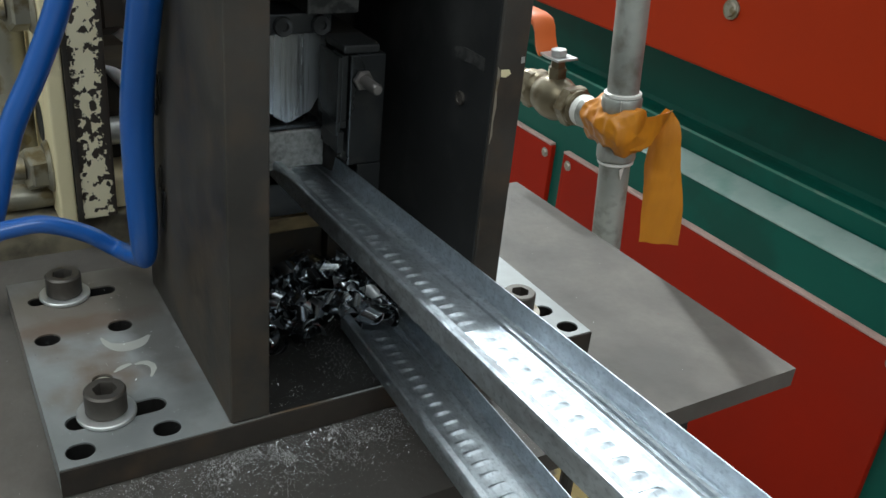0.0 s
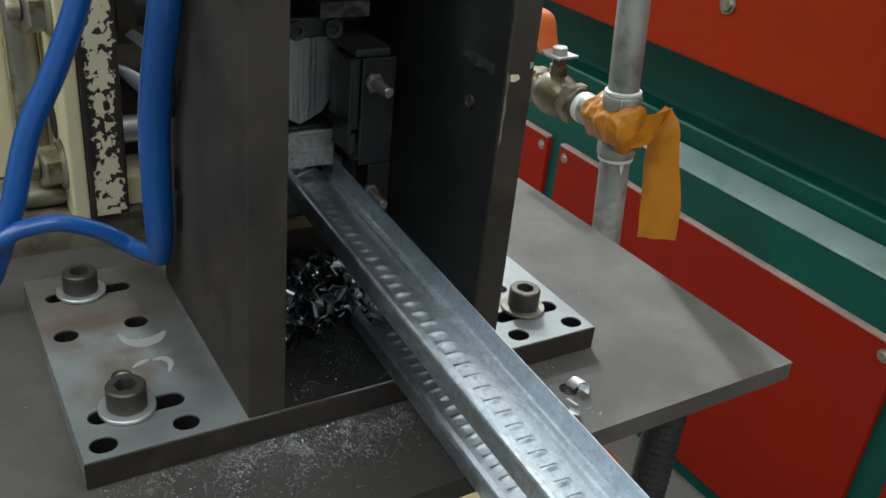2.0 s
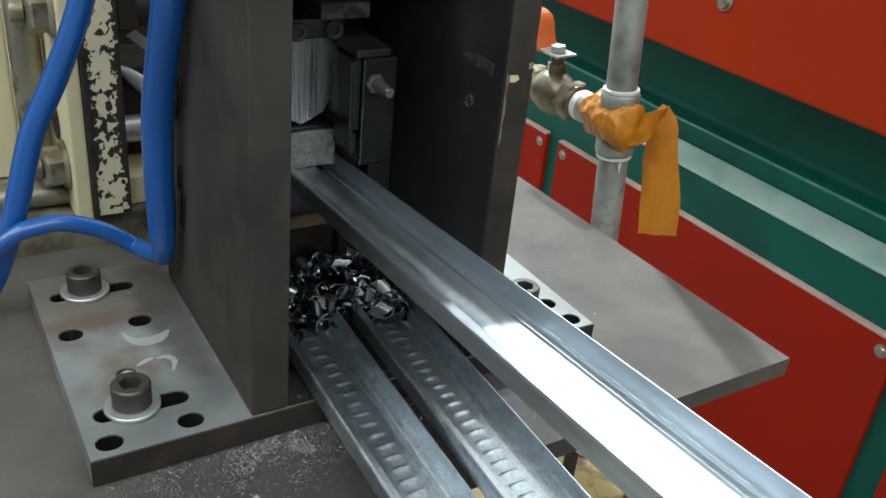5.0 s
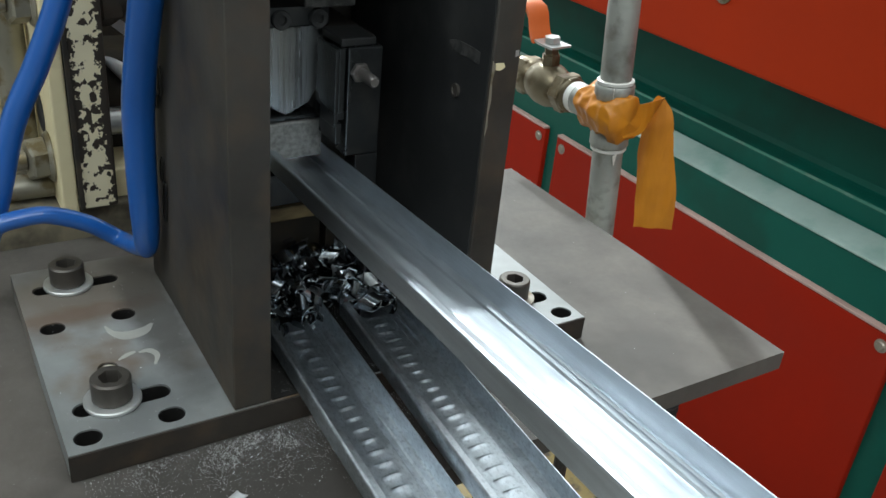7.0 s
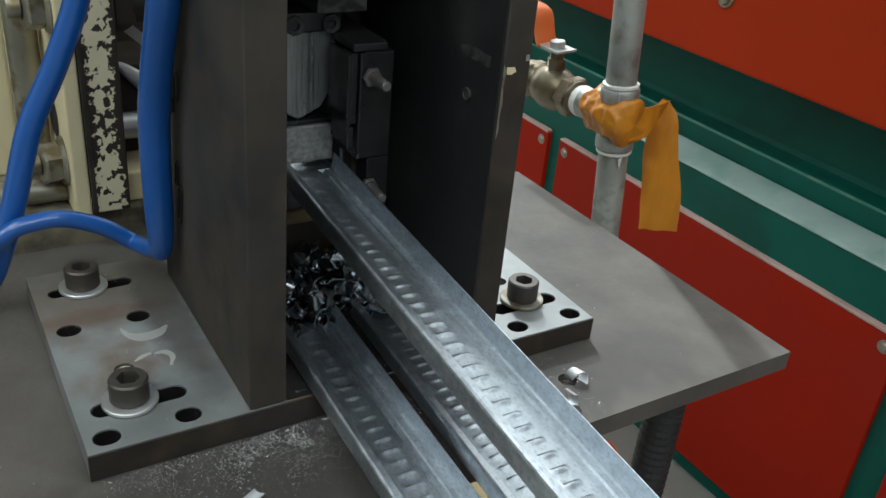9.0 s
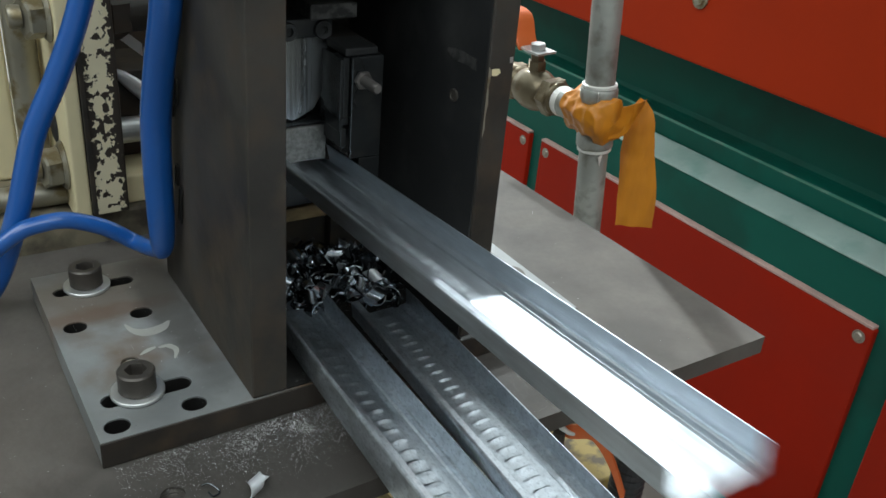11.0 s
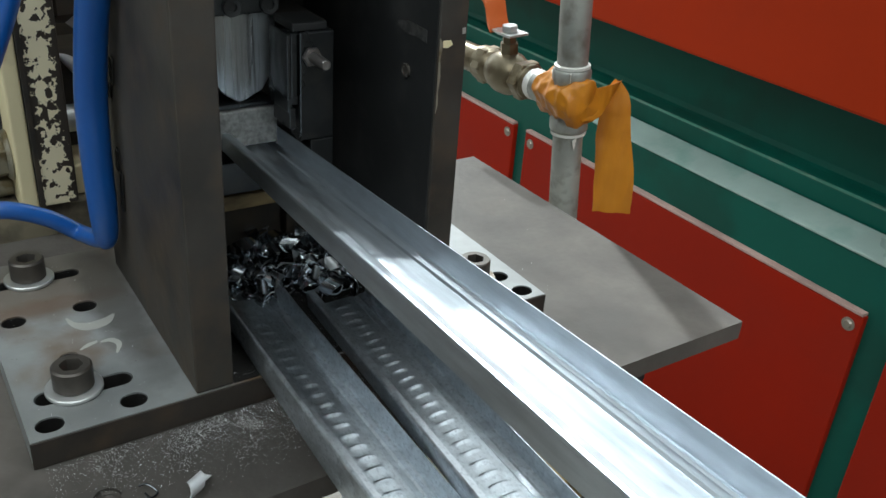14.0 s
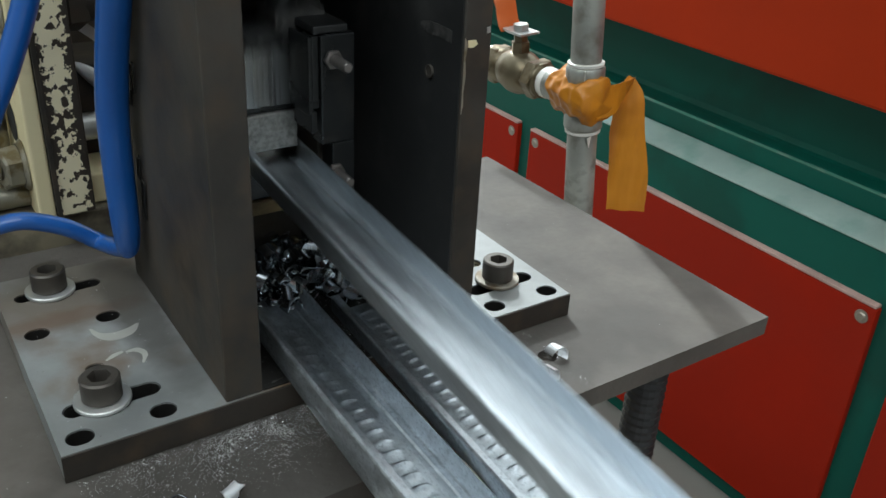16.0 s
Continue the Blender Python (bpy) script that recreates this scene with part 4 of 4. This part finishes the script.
# ---------------------------------------------------------------- red and green machine
def big_machine():
    t = base("red_green_machine", "large machine with red panels on a green enamelled frame", "machine")
    X = 1.25
    part("frame", box(X + 0.001, X + 0.8, -1.6, 2.6, -0.9, -0.258, 0.003), M_GREEN, t)

    def rolled(name, sec, mat, label, trim=0.0):
        b = bmesh.new()
        a0 = [b.verts.new((x, -1.6 + trim, z)) for x, z in sec]
        a1 = [b.verts.new((x, 2.6 - trim, z)) for x, z in sec]
        for i in range(len(sec)):
            b.faces.new((a0[i], a0[(i + 1) % len(sec)], a1[(i + 1) % len(sec)], a1[i]))
        b.faces.new(a0[::-1])
        b.faces.new(a1)
        part(name, b, mat, t, label)
    rolled("ledge", [(X + 0.3, -0.2575), (X + 0.001, -0.2575), (X + 0.001, -0.2565), (X + 0.064, -0.239), (X + 0.07, -0.238), (X + 0.072, -0.205), (X + 0.0735, -0.2005), (X + 0.078, -0.1985),
                     (X + 0.104, -0.1955), (X + 0.112, -0.192), (X + 0.115, -0.182), (X + 0.115, 0.1), (X + 0.3, 0.1)], M_GREEN, "stepped green ledge")
    # separate pale skins carry the slope's sheen and the step's edge highlight
    rolled("ledge_face", [(X - 0.001, -0.2572), (X - 0.0012, -0.2548), (X + 0.002, -0.2528), (X + 0.058, -0.2372), (X + 0.0625, -0.2365), (X + 0.0628, -0.2385)], M_LEDGE, "worn slope of the ledge, paled by painted light", 0.01)
    rolled("ledge_lip", [(X + 0.0718, -0.2032), (X + 0.0728, -0.2001), (X + 0.0752, -0.1988), (X + 0.076, -0.1996), (X + 0.0737, -0.2008)], M_STEPEDGE, "highlight painted along the edge of the step", 0.01)
    part("upper_cover", box(X - 0.02, X + 0.7, -1.6, 2.6, -0.041, 0.45, 0.006), M_REDTOP, t, "orange-red enamelled cover")
    for y0, y1 in ((0.175, 1.077), (1.123, 2.0), (-0.95, 0.12)):
        p = part("panel", box(X - 0.012, X + 0.005, y0, y1, -0.86, -0.349, 0.003), M_RED, t, "red enamelled panel with worn edge")
        part("worn_edge", box(X - 0.0135, X + 0.003, y0 + 0.002, y1 - 0.002, -0.3485, -0.343, 0.001), M_EDGE, p)
        for y in (y0 + 0.022, y1 - 0.022):
            part("screw", lathe([(0.0001, 0), (0.006, 0), (0.008, 0.003), (0.012, 0.0032), (0.012, 0.0042), (0.0001, 0.0045)], 16), M_SCREW, p, smooth=True, at=pose(X - 0.0165, y, -0.372, 0, 90, 0))
    part("cover_bolt", lathe([(0.0001, 0), (0.011, 0), (0.013, 0.004), (0.018, 0.0045), (0.018, 0.008), (0.0001, 0.008)], 18), M_NUT, t, smooth=True, at=pose(X - 0.0285, 0.678, 0.077, 0, 90, 0))


# ---------------------------------------------------------------- below the table
def under_table():
    c = base("conduit", "black corrugated conduit below the table edge", "conduit")
    pts = [(0.474, -0.02, -0.03 - 0.004 * k, 0.016) for k in range(70)]
    part("corrugated_hose", tube(pts, 20, 1, ripple=0.09), M_RUBBER, c)
    f = base("floor_frame", "scuffed steel frame beams below the table", "frame")
    part("beam", box(0.42, 0.5, -0.6, 0.9, -0.395, -0.335, 0.003), M_PIPE, f)
    part("yellow_beam", box(0.3, 0.56, 0.05, 0.17, -0.33, -0.27, 0.003), M_YELLOW, f)
    part("post", box(0.33, 0.39, 0.08, 0.14, -0.9, -0.33, 0.003), M_BLACKED, f)
    part("post", box(0.44, 0.5, 0.3, 0.36, -0.9, -0.395, 0.003), M_BLACKED, f)
    v = base("drain_valve", "small valve with an orange lever below the table", "valve", pose(-0.0095, 0.0075, 0))
    b = bmesh.new()
    rows = []
    for x, y, z in smooth_path([(0.394, -0.012, -0.1), (0.397, -0.022, -0.101), (0.403, -0.026, -0.102), (0.42, -0.029, -0.107), (0.432, -0.033, -0.122), (0.446, -0.04, -0.15), (0.462, -0.046, -0.19)], 5):
        rows.append([b.verts.new((x + dx, y + dx * 0.6, z + dz)) for dx, dz in ((-0.0012, -0.008), (0.0012, -0.008), (0.0016, 0.006), (0.0008, 0.0072), (-0.0008, 0.0072), (-0.0016, 0.006))])
    for p, q in zip(rows, rows[1:]):
        for k in range(6):
            b.faces.new((p[k], p[(k + 1) % 6], q[(k + 1) % 6], q[k]))
    b.faces.new(rows[0][::-1])
    b.faces.new(rows[-1])
    part("lever", b, M_LEVER, v, "orange flat lever", smooth=True)
    part("clip", tube([(0.382, -0.014, -0.1, 0.0022), (0.386, -0.02, -0.094, 0.0026), (0.393, -0.024, -0.1, 0.0024), (0.4, -0.026, -0.104, 0.002)], 10, 5), M_TEFLON, v, "pale bent clip", smooth=True)
    part("stem", lathe([(0.0001, 0), (0.006, 0), (0.006, 0.168), (0.0001, 0.17)], 12), M_BLACKED, v, at=pose(0.388, -0.02, -0.268))


# ---------------------------------------------------------------- assembly
hall()
big_machine()
work_table()
punch_stand()
die()
punch_thing = punch()
bolt = socket_bolt()
bolt.matrix_basis = pose(0.0345, 0.041, H + 0.0003)
for x, y, a in ((0.0365, 0.193, 35), (0.346, 0.0445, 70)):
    twin = copy_thing(bolt, pose(x, y, H + 0.0003, 0, 0, a))
tagged(twin, "black socket head bolt on a dull stained washer beside the die")
for child in twin.children:
    if child.name.startswith("washer"):
        child.data = child.data.copy()
        child.data.materials[0] = M_GREYWASHER
        child["label"] = "dull stained washer"
hoses()
cream_machine()
strip_guide()
water_pipe()
tape_tail = tape()
under_table()
rest_channel = channel("galvanised slotted steel channel lying on the base plate")
first_channel = copy_thing(rest_channel, pose(0, 0, 0.2))
second_channel = copy_thing(rest_channel, pose(0, 0, 0.3))
third_channel = copy_thing(rest_channel, pose(0, 0, 0.4))
tagged(first_channel, "slotted galvanised steel channel cut off and dropping from the die")
tagged(second_channel, "slotted galvanised steel channel running out of the die")
tagged(third_channel, "slotted galvanised steel channel following out of the die")
offcuts()

# poses: x, y, z, yaw, pitch, roll of the axis at a place on it
FEEDS = ((0, (0.2013, 0.135, 0.1187, -4.15, -6.09, -0.06)), (0.6, (0.2013, 0.135, 0.1187, -4.15, -6.09, -0.06)), (2.7, (0.1997, 0.135, 0.1144, -2.32, -6.3, 5.65)),
         (4.2, (0.1997, 0.135, 0.1144, -2.6, -6.5, 5.0)), (6.5, (0.198, 0.135, 0.12, -4.5, -7.0, -2.8)), (7.2, (0.1973, 0.135, 0.1213, -4.94, -7.2, -3.84)), (7.5, (0.1993, 0.135, 0.12, -4.55, -6.65, -1.95)), (7.9, (0.2013, 0.135, 0.1187, -4.15, -6.09, -0.06)), (8.3, (0.2013, 0.135, 0.1187, -4.15, -6.09, -0.06)),
         (10.5, (0.2009, 0.135, 0.1186, -3.82, -6.66, 3.76)), (11.5, (0.2009, 0.135, 0.1186, -3.82, -6.66, 3.76)), (12.5, (0.1975, 0.135, 0.12, -4.6, -7.3, -0.8)), (15, (0.1955, 0.135, 0.1252, -8.4, -9.3, -5.4)), (16, (0.1955, 0.135, 0.1252, -8.4, -9.3, -5.4)))


def feed_at(t):
    """The place and slant of the strip running out of the die, which sways a little."""
    for (t0, p), (t1, q) in zip(FEEDS, FEEDS[1:]):
        if t <= t1:
            f = max(0, (t - t0) / (t1 - t0))
            return tuple(u + (v - u) * f for u, v in zip(p, q))
    return FEEDS[-1][1]


FALL = (0.1923, 0.135, 0.12, -0.28, 4.23, -3.85)
REST_Z = (0.2255, 0.0, 0.0252, -3.65, -1.5, 2.52)
REST_A = (0.1655, 0.0, 0.0234, 0.28, 4.6, -1.11)
REST_B = (0.1608, 0.0, 0.0334, 0.6, 2.45, -8.1)
SPEED = 0.96


def motions():
    L = LENGTH
    walk(rest_channel, [(0, channel_pose(*REST_Z, L - 0.07)), (10.56, channel_pose(*REST_Z, L - 0.07)), (10.66, channel_pose(0.2255, 0.0, 0.0268, -4.5, -3.2, 4.3, L - 0.06)), (16, channel_pose(0.2255, 0.0, 0.0268, -4.5, -3.2, 4.3, L - 0.06))])
    mid = (0.195, 0.1, 0.07, -0.5, 5.0, -1)

    def drop(t0, rest, tail):
        return [(t0, channel_pose(*FALL, L)), (t0 + 0.05, channel_pose(*FALL, L + 0.015)), (t0 + 0.12, channel_pose(*mid, L - 0.01)),
                (t0 + 0.18, channel_pose(*rest, L - tail)), (16.0, channel_pose(*rest, L - tail))]

    def run(t, along):
        return t, channel_pose(*feed_at(t), along)

    def feed(t0, seconds):
        rows = [run(t0 - 0.03, 0), run(t0 + 0.07, SPEED * 0.07)]
        rows += [run(t0 + 0.25 * k, SPEED * 0.25 * k) for k in range(1, int(seconds / 0.25))]
        return rows + [run(t0 + L / SPEED, L)]

    def cut(t0):
        a, c = feed_at(t0), FALL
        half = tuple(u * 0.6 + v * 0.4 for u, v in zip(a, c))
        return [run(t0, L), (t0 + 0.08, channel_pose(*half, L)), (t0 + 0.17, channel_pose(*FALL, L))]
    walk(first_channel, [run(0, L)] + cut(0.515) + drop(2.7, REST_A, 0.07))
    walk(second_channel, [run(0, 0), run(2.5, 0)] + feed(2.83, 4.4) + [run(7.8, L)] + cut(8.16) + drop(10.4, REST_B, 0.07))
    # the third follows end to end behind the second, then runs out itself
    behind = [run(t, s - L) for t, s in [(0, 0), (2.5, 0), (2.8, 0), (2.9, SPEED * 0.07)] + [(2.83 + 0.5 * k, SPEED * 0.5 * k) for k in range(1, 9)] + [(2.83 + L / SPEED, L), (8.1, L), (10, L)]]
    walk(third_channel, behind + feed(10.52, 4.4) + cut(15.86)[:2] + [(16.0, channel_pose(*FALL, L))])
    rows = [(0, pose(0, 0, 0))]
    rows += [(t, pose(0, 0, z)) for t, z in ((0.3, 0), (0.4, -0.013), (0.5, -0.06), (0.55, -0.068), (0.6, -0.058), (0.7, -0.012), (0.8, 0), (8.0, 0), (8.1, -0.022), (8.2, -0.07), (8.3, -0.045),
                                             (8.4, -0.004), (8.5, 0), (15.7, 0), (15.8, -0.028), (15.9, -0.069), (16.0, -0.022))]
    walk(punch_thing, rows)
    walk(tape_tail, [(t, pose(0.645, 0.221, 0.093, 0, a, 0)) for t, a in ((0, 0), (1.5, 0.5), (2.8, -1), (3.0, -7), (3.3, -3), (4, -1), (7, -1), (9, -1), (12, 2.5), (13.5, 1.5), (16, 2.5))])


motions()
